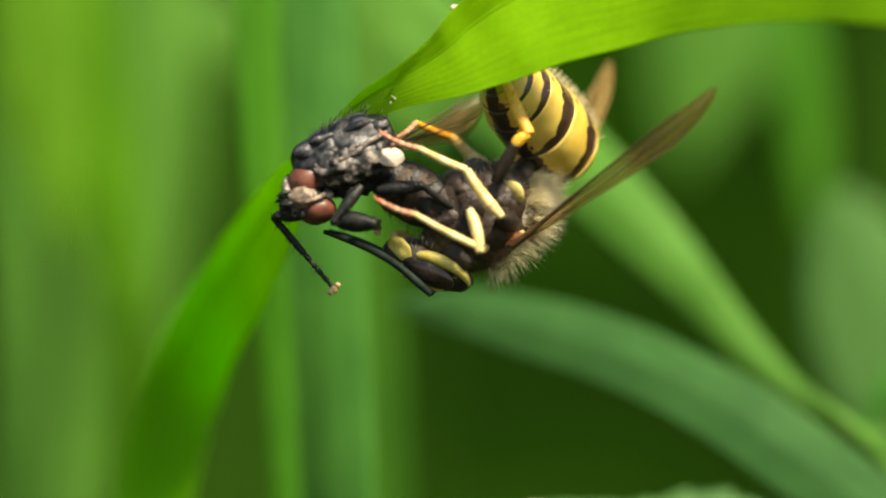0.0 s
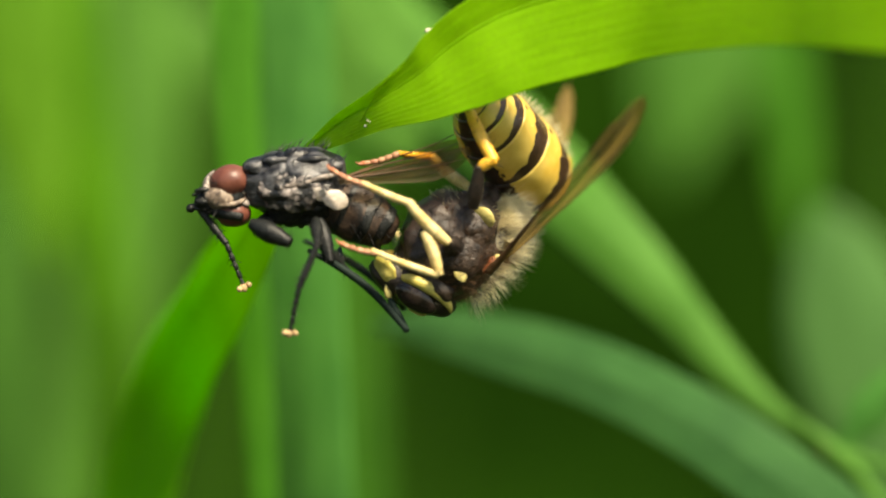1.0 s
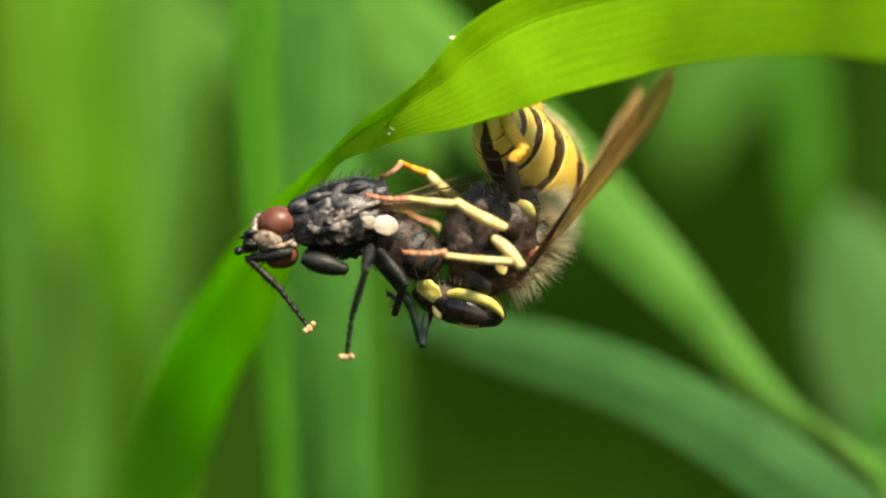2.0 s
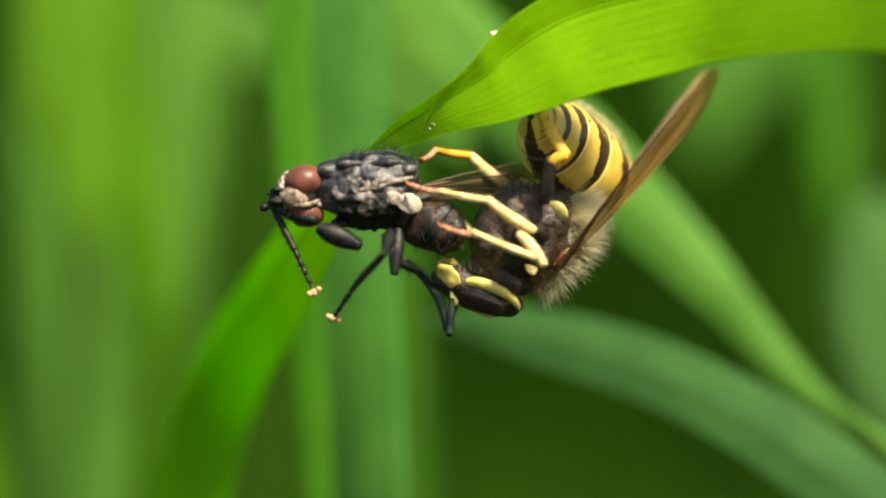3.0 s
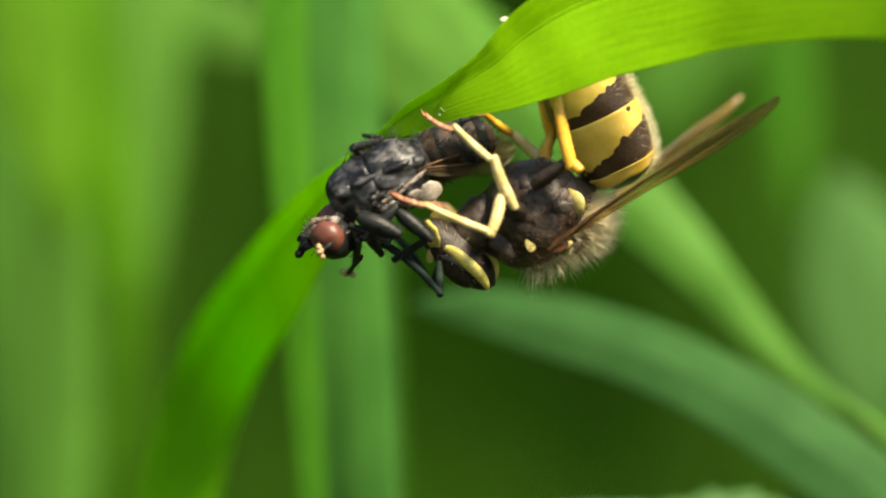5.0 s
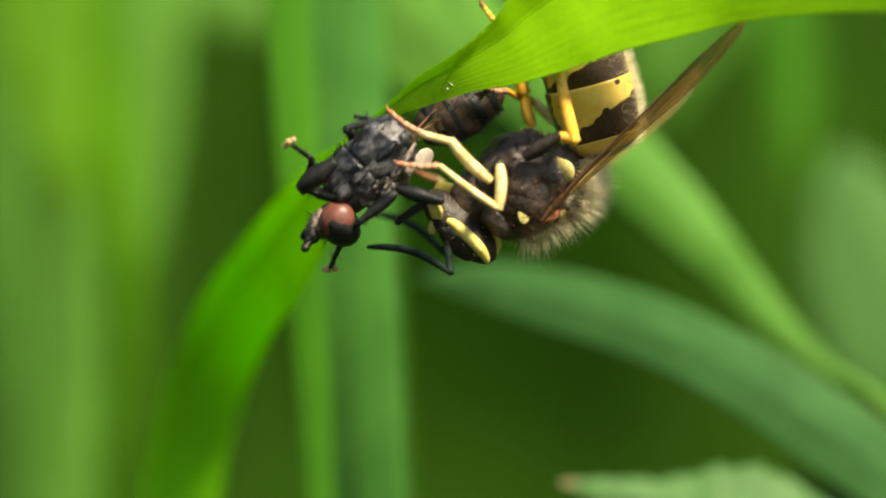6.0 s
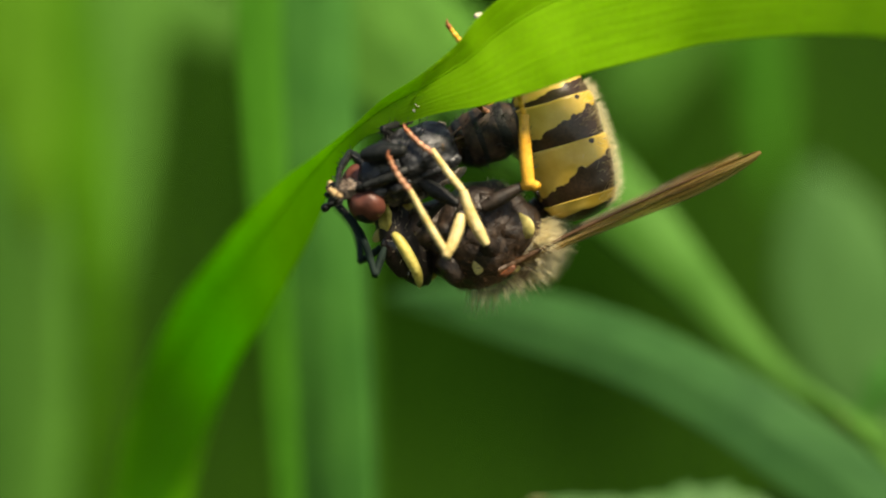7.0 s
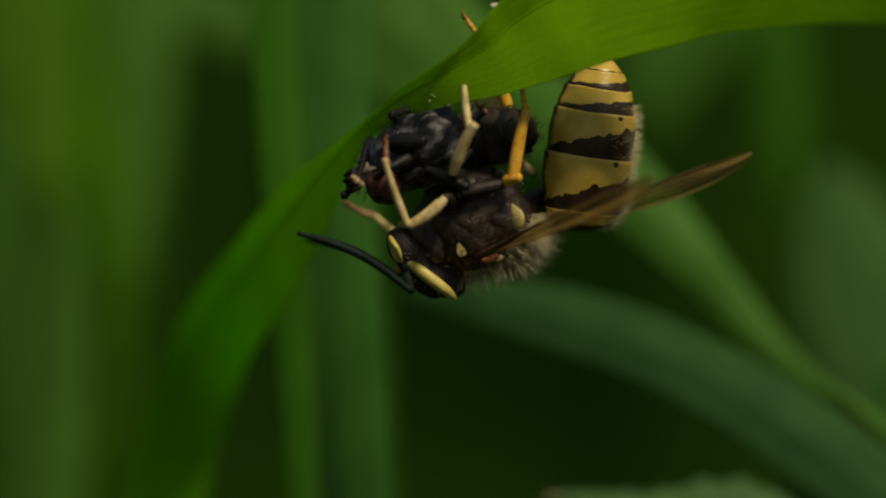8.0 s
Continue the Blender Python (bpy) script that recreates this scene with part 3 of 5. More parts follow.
def wing_mesh(length, front, back, tip=0.85, crease=6.0, steps=40, across=12):
    """A wing along X, pleated, with a rounded end; front and back are its greatest widths."""
    bm = bmesh.new()
    layer = bm.loops.layers.uv.new("UV")
    grid = []
    for side in (0.5, -0.5):
        sheet = []
        for i in range(steps + 1):
            f = i / steps
            w = min(1.0, 0.2 + 1.15 * f ** 1.1) * math.sqrt(max(0.0, 1 - max(0, (f - tip) / (1 - tip + 1e-6)) ** 2))
            row = []
            for k in range(across + 1):
                s = k / across
                z = (front * (1 - s) - back * s) * w
                y = crease * math.sin(s * 9 + 0.5) * (0.5 + 0.5 * f) * (1 - f * 0.3) + 14 * math.sin(f * 2.4) + side * 1.2 * (1 if w > 0 else 0)
                row.append(bm.verts.new((length * f, y, z - 8 * math.sin(f * 3.0) + 2.5 * noise.noise(Vector((f * 7, s * 2, 3))))))
            sheet.append(row)
        grid.append(sheet)
    for n_, sheet in enumerate(grid):
        for i in range(steps):
            for k in range(across):
                vs = [sheet[i][k], sheet[i][k + 1], sheet[i + 1][k + 1], sheet[i + 1][k]]
                uv = [(i / steps, k / across), (i / steps, (k + 1) / across), ((i + 1) / steps, (k + 1) / across), ((i + 1) / steps, k / across)]
                if n_:
                    vs, uv = vs[::-1], uv[::-1]
                f = bm.faces.new(vs)
                for loop, w in zip(f.loops, uv):
                    loop[layer].uv = w
    return bm


def make_wasp():
    w = thing("wasp", "black and yellow striped wasp gripping a dead fly", "wasp")
    p = {"root": w}
    # middle body: X towards the abdomen, -Z the back, -Y the side towards the lens
    thorax = part("thorax", spin([(-112, 10, 6), (-98, 44, 8), (-58, 80, 12), (-5, 92, 16), (45, 82, 12), (80, 54, 4), (98, 18, 0)], 56, 50, 0.9, lumps=9), CHITIN, w,
                  "glossy black-brown thorax with short hairs")
    for name, c, r, turn in (("collar_spot", (-44, -74, -28), (11, 4, 14), 20), ("rear_spot", (62, -64, -6), (22, 8, 26), -30),
                             ("rear_spot", (72, -26, -44), (12, 8, 16), -40), ("back_spot", (10, -40, -66), (12, 8, 8), 0)):
        part(name, ball(*r, lumps=3), DULL_YELLOW, thorax, "dull yellow spot", Matrix.Translation(Vector(c) * CELL) @ pose(0, 0, 0, turn * 0.4, turn, turn))
    for c, r in (((-22, -51, -2), (54, 32, 50)), ((-80, -36, -4), (24, 28, 38)), ((42, -51, -2), (34, 27, 42)), ((-46, -48, 46), (38, 26, 30)), ((18, -49, 52), (34, 26, 30))):
        part("side_plate", ball(*r, lumps=6, n=28), CHITIN, thorax, "", Matrix.Translation(Vector(c) * CELL) @ pose(0, 0, 0, c[0] * 0.2, c[2] * 0.4, c[0] * 0.3))
    part("wing_joint", ball(19, 6, 6, (-2, -56, -62), lumps=5), RUST, thorax, "reddish-brown wing joint")
    part("down", tube([(6, -22, -58, 6), (40, -28, -54, 14), (72, -24, -38, 15), (90, -12, -14, 8)], 20, 30), FUR, thorax, "dense cream down")
    rng = random.Random(3)
    fur = bmesh.new()
    for _ in range(1900):
        a, x = rng.gauss(-1.4, 0.5), rng.uniform(-70, 96) if rng.random() < 0.35 else rng.uniform(20, 98)
        if a < -2.1 and x < 58:
            continue
        r = float(np.interp(x, [-98, -58, -5, 45, 80, 98], [42, 76, 86, 76, 50, 18])) - 3
        out = Vector((x * 0.011 + rng.gauss(0, 0.3), math.cos(a) + rng.gauss(0, 0.2), math.sin(a) + rng.gauss(0, 0.2)))
        hair(fur, Vector((x, math.cos(a) * r * 0.95, math.sin(a) * r)), out, rng.uniform(20, 62 + max(0, x) * 0.25) * (0.5 if a < -2 else 1), rng.uniform(0.35, 0.75))
    for _ in range(1700):
        a, x = rng.uniform(-2.2, -0.6), rng.uniform(50, 100)
        r = float(np.interp(x, [45, 80, 98], [76, 50, 18])) + 2
        out = Vector((0.35 + rng.gauss(0, 0.3), math.cos(a) + rng.gauss(0, 0.2), math.sin(a) + rng.gauss(0, 0.2)))
        hair(fur, Vector((x, math.cos(a) * r * 0.95, math.sin(a) * r)), out, rng.uniform(14, 44), rng.uniform(0.5, 1.0))
    # a ruff of down towards the waist, and a thin beard below
    for _ in range(1500):
        a, x = rng.uniform(-2.5, -0.3), rng.uniform(66, 98)
        r = float(np.interp(x, [60, 80, 98], [66, 50, 18])) + 4
        out = Vector((0.8 + rng.gauss(0, 0.35), math.cos(a) * 0.7 + rng.gauss(0, 0.25), math.sin(a) + rng.gauss(0, 0.25)))
        hair(fur, Vector((x, math.cos(a) * r * 0.95, math.sin(a) * r)), out, rng.uniform(18, 54), rng.uniform(0.5, 1.0))
    for _ in range(110):
        a, x = rng.uniform(0.7, 2.6), rng.uniform(40, 96)
        r = float(np.interp(x, [-5, 45, 80, 98], [90, 80, 52, 18])) + 2
        out = Vector((0.3 + rng.gauss(0, 0.4), math.cos(a) + rng.gauss(0, 0.3), math.sin(a) + rng.gauss(0, 0.3)))
        hair(fur, Vector((x, math.cos(a) * r * 0.95, math.sin(a) * r + 10)), out, rng.uniform(7, 15), rng.uniform(0.3, 0.6))
    part("fur", fur, FUR, thorax, "pale buff hair")
    fur = bmesh.new()
    for _ in range(1100):
        a, x = rng.uniform(2.0, 4.4), rng.uniform(-95, 80)
        r = float(np.interp(x, [-98, -58, -5, 45, 80], [46, 82, 94, 84, 56]))
        out = Vector((0.5 + rng.gauss(0, 0.4), math.cos(a) + rng.gauss(0, 0.3), math.sin(a) + rng.gauss(0, 0.3)))
        hair(fur, Vector((x, math.cos(a) * r * 0.92, math.sin(a) * r)), out, rng.uniform(8, 26), rng.uniform(0.35, 0.6))
    part("bristles", fur, VEIN, thorax, "fine brown hair")
    waist = part("waist", tube([(78, 8, -4, 28), (108, 30, 4, 20), (138, 66, 14, 14)], 12, 14), CHITIN, thorax)
    # head: X runs along the eye, towards the back of the head; +Z the crown
    head = part("head", ball(86, 44, 36, lumps=4, n=30), HEAD_BLACK, w, "black head with yellow marks")
    for s in (-1, 1):
        part("eye", ball(44, 17, 24, pinch=0.1), EYE_BLACK, head, "black bean-shaped eye", Matrix.Translation(Vector((14, s * 34, -4)) * CELL) @ pose(0, 0, 0, s * 8, 5, 0))
        part("cheek_band", tube([(-24, s * 35, 14, 6), (-8, s * 38, 21, 10), (24, s * 38, 24, 11), (52, s * 34, 21, 10), (72, s * 27, 11, 7), (82, s * 20, 0, 2)], 10, 30), HEAD_YELLOW, head, "yellow band along the eye")
        part("face_spot", ball(28, 8, 20, lumps=6), HEAD_YELLOW, head, "yellow face patch", Matrix.Translation(Vector((-56, s * 30, 10)) * CELL) @ pose(0, 0, 0, s * -20, 10, s * 22))
        part("jaw_spot", ball(16, 5, 8, lumps=4), DULL_YELLOW, head, "dull yellow jaw patch", Matrix.Translation(Vector((-34, s * 32, -20)) * CELL) @ pose(0, 0, 0, s * 30, 50, 0))
        part("jaw_spot", ball(18, 5, 6, lumps=2), DULL_YELLOW, head, "dull yellow streak below the eye", Matrix.Translation(Vector((28, s * 26, -28)) * CELL) @ pose(0, 0, 0, s * 40, -8, 0))
    p["head"] = head
    hb = bmesh.new()
    for _ in range(60):
        v = Vector((rng.uniform(-1, 1), rng.uniform(-1, 0.4), rng.uniform(0.1, 1))).normalized()
        hair(hb, Vector((v.x * 66, v.y * 50, v.z * 42)), v, rng.uniform(10, 22), 0.35)
    part("fur", hb, FUR, head, "short pale hair")
    p["neck"] = part("neck", ball(64, 40, 44, lumps=6, n=26), CHITIN, w, "dark brown neck and chest")
    # abdomen: X from the waist to the sting
    core = part("abdomen", spin([(-112, 6), (-104, 30), (-80, 56), (-30, 66), (40, 61), (90, 48), (140, 23), (166, 4)], 32, 30), CHITIN, w, "curled abdomen with yellow and black bands")
    bounds = [(-114, -76), (-82, 24), (18, 104), (98, 146), (140, 176), (170, 202)]
    line = [(-116, 12), (-111, 36), (-98, 58), (-74, 72), (-40, 78), (0, 79), (60, 78), (110, 71), (150, 57), (182, 36), (204, 6)]
    for i, (a, b) in enumerate(bounds):
        def r_at(x):
            return float(np.interp(x, [q[0] for q in line], [q[1] for q in line]))
        prof = [(a + (b - a) * f, r_at(a + (b - a) * f) - 3.0 + 4.5 * f - (3 if f == 1 else 0)) for f in (0, 0.12, 0.3, 0.5, 0.7, 0.88, 0.97, 1)]
        m = striped("banded_tergite", (0.38, 0.40, 0.42, 0.40, 0.40, 0.25)[i], (0.10, 0.20, 0.20, 0.16, 0.12, 0.0)[i],
                    [(), ((0.60, 0.80), (0.90, 0.80)), ((0.60, 0.80), (0.90, 0.80)), (), (), ()][i])
        part("tergite", spin(prof, 56, 18, 0.92, lumps=2.5, uv=True), m, core, "yellow plate with a wavy black band")
    ab_fur = bmesh.new()
    for _ in range(1500):
        x = rng.uniform(-108, 120)
        a = rng.gauss(-1.45, 0.5)
        r = float(np.interp(x, [q[0] for q in line], [q[1] for q in line])) - 1
        out = Vector((rng.gauss(0.15, 0.3), math.cos(a), math.sin(a)))
        hair(ab_fur, Vector((x, math.cos(a) * r * 0.92, math.sin(a) * r)), out, rng.uniform(8, 24), 0.32)
    part("fur", ab_fur, FUR, core, "sparse pale hair")
    part("sting", tube([(198, 0, 0, 5), (214, 0, -3, 2.5), (228, 0, -6, 0.4)], 8, 8), CHITIN, core)
    p["abdomen"] = core
    # limbs
    for key, fem, tib, tar, mats in (("a", 104, 92, 66, (PALE, PALE, TARSAL)), ("b", 82, 128, 66, (PALE, PALE, TARSAL)), ("c", 36, 128, 60, (ORANGE, ORANGE, ORANGE)),
                                     ("d", 100, 90, 66, (PALE, ORANGE, TARSAL)), ("e", 82, 110, 66, (PALE, PALE, TARSAL)), ("f", 60, 120, 60, (ORANGE, ORANGE, ORANGE))):
        k = 1.7 if key in "cf" else 1.0
        p[key + "_femur"] = limb("femur", fem, [1.08 * r for r in (6.5, 10, 10, 9, 7.5)], mats[0], w, bow=4, spines=24)
        p[key + "_tibia"] = limb("tibia", tib, [k * r for r in (6.5, 7, 6.8, 6, 5)], mats[1], w, bow=2, spines=30)
        p[key + "_tarsus"] = limb("tarsus", tar, (6.4, 4.6), mats[2], w, rings=5, bow=3)
        claws = bmesh.new()
        for side in (-1, 1):
            tube([(tar - 2, side * 2, 0, 3.4), (tar + 7, side * 6, -2, 2.4), (tar + 13, side * 7, -8, 0.5)], 8, 8, claws)
        ball(6, 6, 5, (tar + 1, 0, -1), claws, 3, 10)
        part("claws", claws, RUST, p[key + "_tarsus"], "rust-red claws")
    for key in "abc":
        p[key + "_coxa"] = limb("coxa", 120 if key in "ab" else 80, (18, 20, 14, 7) if key in "ab" else (10, 14, 12, 9), HEAD_BLACK, w, spines=46)
    for key in ("near", "off"):
        p[key + "_scape"] = limb("scape", 78, (4.5, 7, 7, 6), ANTENNA, w, "black antenna stalk")
        p[key + "_flagellum"] = limb("flagellum", 225, (5, 6.5, 7.2, 7.2, 6.5, 4), ANTENNA, w, "black curved antenna", bow=-16)
    for key in ("near", "off"):
        p[key + "_wing"] = part("wing", wing_mesh(515, 12, 31, tip=0.7), WASP_WING, w, "folded amber wing")
        part("wing_edge", tube([(0, 0, 0, 9), (40, 3, -2, 6), (150, 10, 2, 3), (330, 10, 6, 2), (430, 8, 8, 1)], 8, 30), VEIN, p[key + "_wing"], "reddish-brown leading vein")
    return p


wasp = make_wasp()
# ---- the fly ----
def make_fly():
    f = thing("fly", "dead grey-black fly with red eyes held by the wasp", "fly")
    p = {"root": f}
    rng = random.Random(11)
    # thorax: X towards the head, -Z the back, -Y the side towards the lens
    thorax = part("thorax", spin([(-94, 16), (-84, 38), (-58, 54), (-20, 59), (4, 58), (12, 53.5), (20, 57), (50, 54), (76, 44), (90, 28), (96, 10)], 72, 90, 0.98, lumps=8), FLY_GREY, f, "grey-black striped thorax")
    part("scutellum", ball(18, 36, 12, (-64, -4, -24), lumps=4), FLY_GREY, thorax)
    for q, r in (((68, -34, -30), (20, 13, 14)), ((-74, -36, -22), (17, 13, 13)), ((30, -40, -40), (26, 8, 8)), ((-34, -42, -38), (28, 8, 8))):
        part("shoulder_plate", ball(*r, q, lumps=5, n=20), FLY_GREY, thorax)
    part("flank", ball(66, 18, 36, (-2, -44, 16), lumps=12, n=36), FLY_FLANK, thorax, "black flank with silvery dust")
    for q in ((-20, -55, 2), (20, -54, 8), (46, -44, 10), (-2, -58, 26), (-46, -46, 20), (24, -46, 36)):
        part("flank_plate", ball(17, 8, 14, q, lumps=6), FLY_FLANK, thorax, "grey dusted plate")
    part("wing_root_stripe", tube([(-82, -50, -8, 3), (-56, -56, -4, 5), (-24, -60, 3, 4), (8, -58, 8, 5), (30, -52, 6, 3)], 8, 26), SILVER, thorax, "silvery stripe below the wing root")
    part("chest", ball(66, 38, 36, (-10, 2, 42), lumps=16, n=32), FLY_BLACK, thorax, "rough black underside")
    hb = bmesh.new()
    for _ in range(130):
        x, a = rng.uniform(-86, 80), rng.gauss(-1.57, 0.75)
        r = float(np.interp(x, [-88, -45, 0, 45, 88], [20, 54, 59, 53, 16]))
        out = Vector((-0.75 + rng.gauss(0, 0.15), math.cos(a), math.sin(a)))
        hair(hb, Vector((x, math.cos(a) * r * 0.92, math.sin(a) * r * 0.97)), out, rng.uniform(14, 40), rng.uniform(0.6, 1.2))
    part("bristles", hb, BRISTLE, thorax, "stiff black bristles")
    for s in (-1, 1):
        part("calypter", ball(25, 3.5, 18, lumps=4, pinch=0.1), SCALE_WHITE, thorax, "white wing scale", Matrix.Translation(Vector((-70, s * 50, 36)) * CELL) @ pose(0, 0, 0, 10, 18, s * 14))
        part("calypter", ball(15, 3, 12, lumps=3), SCALE_WHITE, thorax, "white wing scale", Matrix.Translation(Vector((-46, s * 56, 26)) * CELL) @ pose(0, 0, 0, -10, 12, s * 10))
    # head: X forwards, eyes above and below along Z, the face turned half to the lens
    head = part("head", ball(34, 40, 52, (-6, 6, 0), lumps=3), FLY_BLACK, f, "fly head with a pale face")
    part("eye", ball(37, 35, 30, lumps=1, n=30), FLY_EYE, head, "dull brown-red eye", Matrix.Translation(Vector((-4, -13, -27)) * CELL) @ pose(0, 0, 0, 0, -14, 0))
    part("eye", ball(33, 31, 25, lumps=1, n=30), FLY_EYE, head, "dull brown-red eye", Matrix.Translation(Vector((-10, 0, 27)) * CELL) @ pose(0, 0, 0, 0, 10, 0))
    for s in (-1, 1):
        part("antenna", tube([(30, -24, s * 7, 5), (44, -28, s * 11, 6), (58, -26, s * 8, 3)], 8, 10), FLY_BLACK, head)
        part("palp", tube([(36, -14, s * 10 + 6, 4), (52, -14, s * 13 + 8, 4), (62, -12, s * 11 + 8, 2)], 8, 10), FLY_BLACK, head)
        part("crown_patch", ball(13, 9, 10, (-30, -18, s * 11), lumps=4), SILVER, head, "silvery patch behind the eye")
    part("face", ball(27, 19, 20, (14, -24, 3), lumps=4), FLY_FACE, head, "brown dusted face")
    part("brow", tube([(24, -6, -46, 3), (35, -18, -30, 6), (38, -24, -12, 7), (34, -28, 2, 4)], 8, 16), SILVER, head, "pale silvery brow")
    part("cheek", tube([(32, -26, 10, 4), (12, -34, 15, 6), (-12, -33, 14, 5), (-32, -24, 4, 3)], 8, 18), FLY_FACE, head, "pale dusted cheek")
    part("jowl", ball(15, 13, 15, (44, -14, 10), lumps=6), FLY_BLACK, head, "dark glossy mouth edge")
    part("proboscis", tube([(44, -10, 12, 9), (56, -8, 16, 6), (66, -6, 20, 8), (72, -6, 22, 4)], 10, 14), FLY_BLACK, head)
    fb = bmesh.new()
    for _ in range(70):
        v = Vector((rng.uniform(0.2, 1), rng.uniform(-1, 0.3), rng.uniform(-0.8, 0.8))).normalized()
        hair(fb, Vector((v.x * 36 + 4, v.y * 38 - 6, v.z * 40)), v, rng.uniform(8, 22), 0.9)
    part("bristles", fb, BRISTLE, head, "stiff black bristles")
    p["head"] = head
    # abdomen: X towards the thorax
    belly = part("abdomen", spin([(-84, 8), (-74, 26), (-46, 43), (-5, 51), (36, 48), (66, 36), (84, 20)], 36, 30, 0.92, lumps=6), FLY_BELLY, f, "dark banded fly abdomen")
    for a, r in ((-54, 41), (-22, 49.5), (12, 51), (44, 46)):
        part("segment", spin([(a - 14, r - 2.5), (a - 6, r - 0.5), (a + 6, r), (a + 14, r - 2.5)], 36, 8, 0.92, lumps=6), FLY_BLACK, belly)
    bb = bmesh.new()
    for _ in range(160):
        x, a = rng.uniform(-88, 70), rng.uniform(0, 6.28)
        r = float(np.interp(x, [-84, -46, -5, 36, 84], [10, 43, 51, 48, 20]))
        hair(bb, Vector((x, math.cos(a) * r * 0.92, math.sin(a) * r)), Vector((-0.8, math.cos(a), math.sin(a))), rng.uniform(12, 28), 0.9)
    part("bristles", bb, BRISTLE, belly, "stiff black bristles")
    p["abdomen"] = belly
    for key in ("near", "off"):
        p[key + "_wing"] = part("wing", wing_mesh(240, 14, 36, tip=0.6, crease=3), FLY_WING, f, "clear greyish fly wing with brown veins")
        for z0, z1 in ((12, 16), (-4, -14)):
            part("vein", tube([(4, 0, 2, 3), (90, 9, z0 - 4, 1.6), (170, 12, (z0 + z1) / 2 - 6, 1.2), (222, 10, z1 - 2, 0.7)], 6, 20), VEIN, p[key + "_wing"], "brown wing vein")
    for key in ("a", "b", "c", "d", "e"):
        fat = {"c": (9, 17, 19, 15, 9), "d": (7, 13, 14, 11, 7)}.get(key, (7, 11, 11, 8, 6))
        p[key + "_femur"] = limb("femur", 84, fat, FLY_BLACK, f, spines=34)
        p[key + "_tibia"] = limb("tibia", 84, (6, 6.5, 6.5, 6), FLY_BLACK, f, spines=30)
        p[key + "_tarsus"] = limb("tarsus", 82, (5.5, 4), FLY_BLACK, f, rings=5, spines=12)
        if key in "ab":
            part("foot_pad", ball(7, 6, 6, (85, 0, 0), ball(5.5, 5, 6, (81, 3, 7), ball(5.5, 5, 6, (82, -4, -7), lumps=4), lumps=5), lumps=5), PAD, p[key + "_tarsus"], "straw-coloured foot pad")
    return p


fly = make_fly()
# ---- what moves, and how ----
def stand(u, v, d, angle, tilt=0.0, roll=0.0):
    """X at that angle from the right in the upright plane, tipped towards the lens, rolled about itself."""
    return (Matrix.Translation(at(u, v, d)) @ Matrix.Rotation(radians(-angle), 4, "Y")
            @ Matrix.Rotation(radians(-tilt), 4, "Z") @ Matrix.Rotation(radians(roll), 4, "X"))


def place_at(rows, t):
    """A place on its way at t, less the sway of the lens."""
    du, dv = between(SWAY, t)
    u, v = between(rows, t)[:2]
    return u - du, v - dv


def along(start, end):
    """A pose at start with X towards end."""
    x = (end - start).normalized()
    z = x.cross(Vector((0, 1, 0))).normalized()
    y = z.cross(x)
    m = Matrix((x, y, z)).transposed().to_4x4()
    m.translation = start
    return m


def step_to(start, goal_u, goal_v, length, lean):
    """Where a rigid joint of that length ends when it points from start to the goal; what it lacks in the plane it takes in depth."""
    span = Vector((at(goal_u, goal_v).x - start.x, 0, at(goal_u, goal_v).z - start.z))
    reach, full = span.length, length * CELL
    if reach >= full * 0.995:
        return start + span.normalized() * full
    return start + span + Vector((0, lean * math.sqrt(full * full - reach * reach), 0))


def key_part(ob, root_rows, rows):
    """Key a part by poses in the world, taken into the space of its thing."""
    walk(ob, [(t, root.inverted() @ m) for (t, root), (_, m) in zip(root_rows, rows)])


def key_leg(parts, names, lengths, root_rows, tracks, depth, leans):
    """tracks: the hip's places, then each joint's end."""
    rows = [[] for _ in names]
    for t in TIMES:
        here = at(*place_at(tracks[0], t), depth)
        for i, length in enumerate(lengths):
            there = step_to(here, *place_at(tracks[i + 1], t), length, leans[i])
            rows[i].append((t, along(here, there)))
            here = there
    for name, r in zip(names, rows):
        key_part(parts[name], root_rows, r)


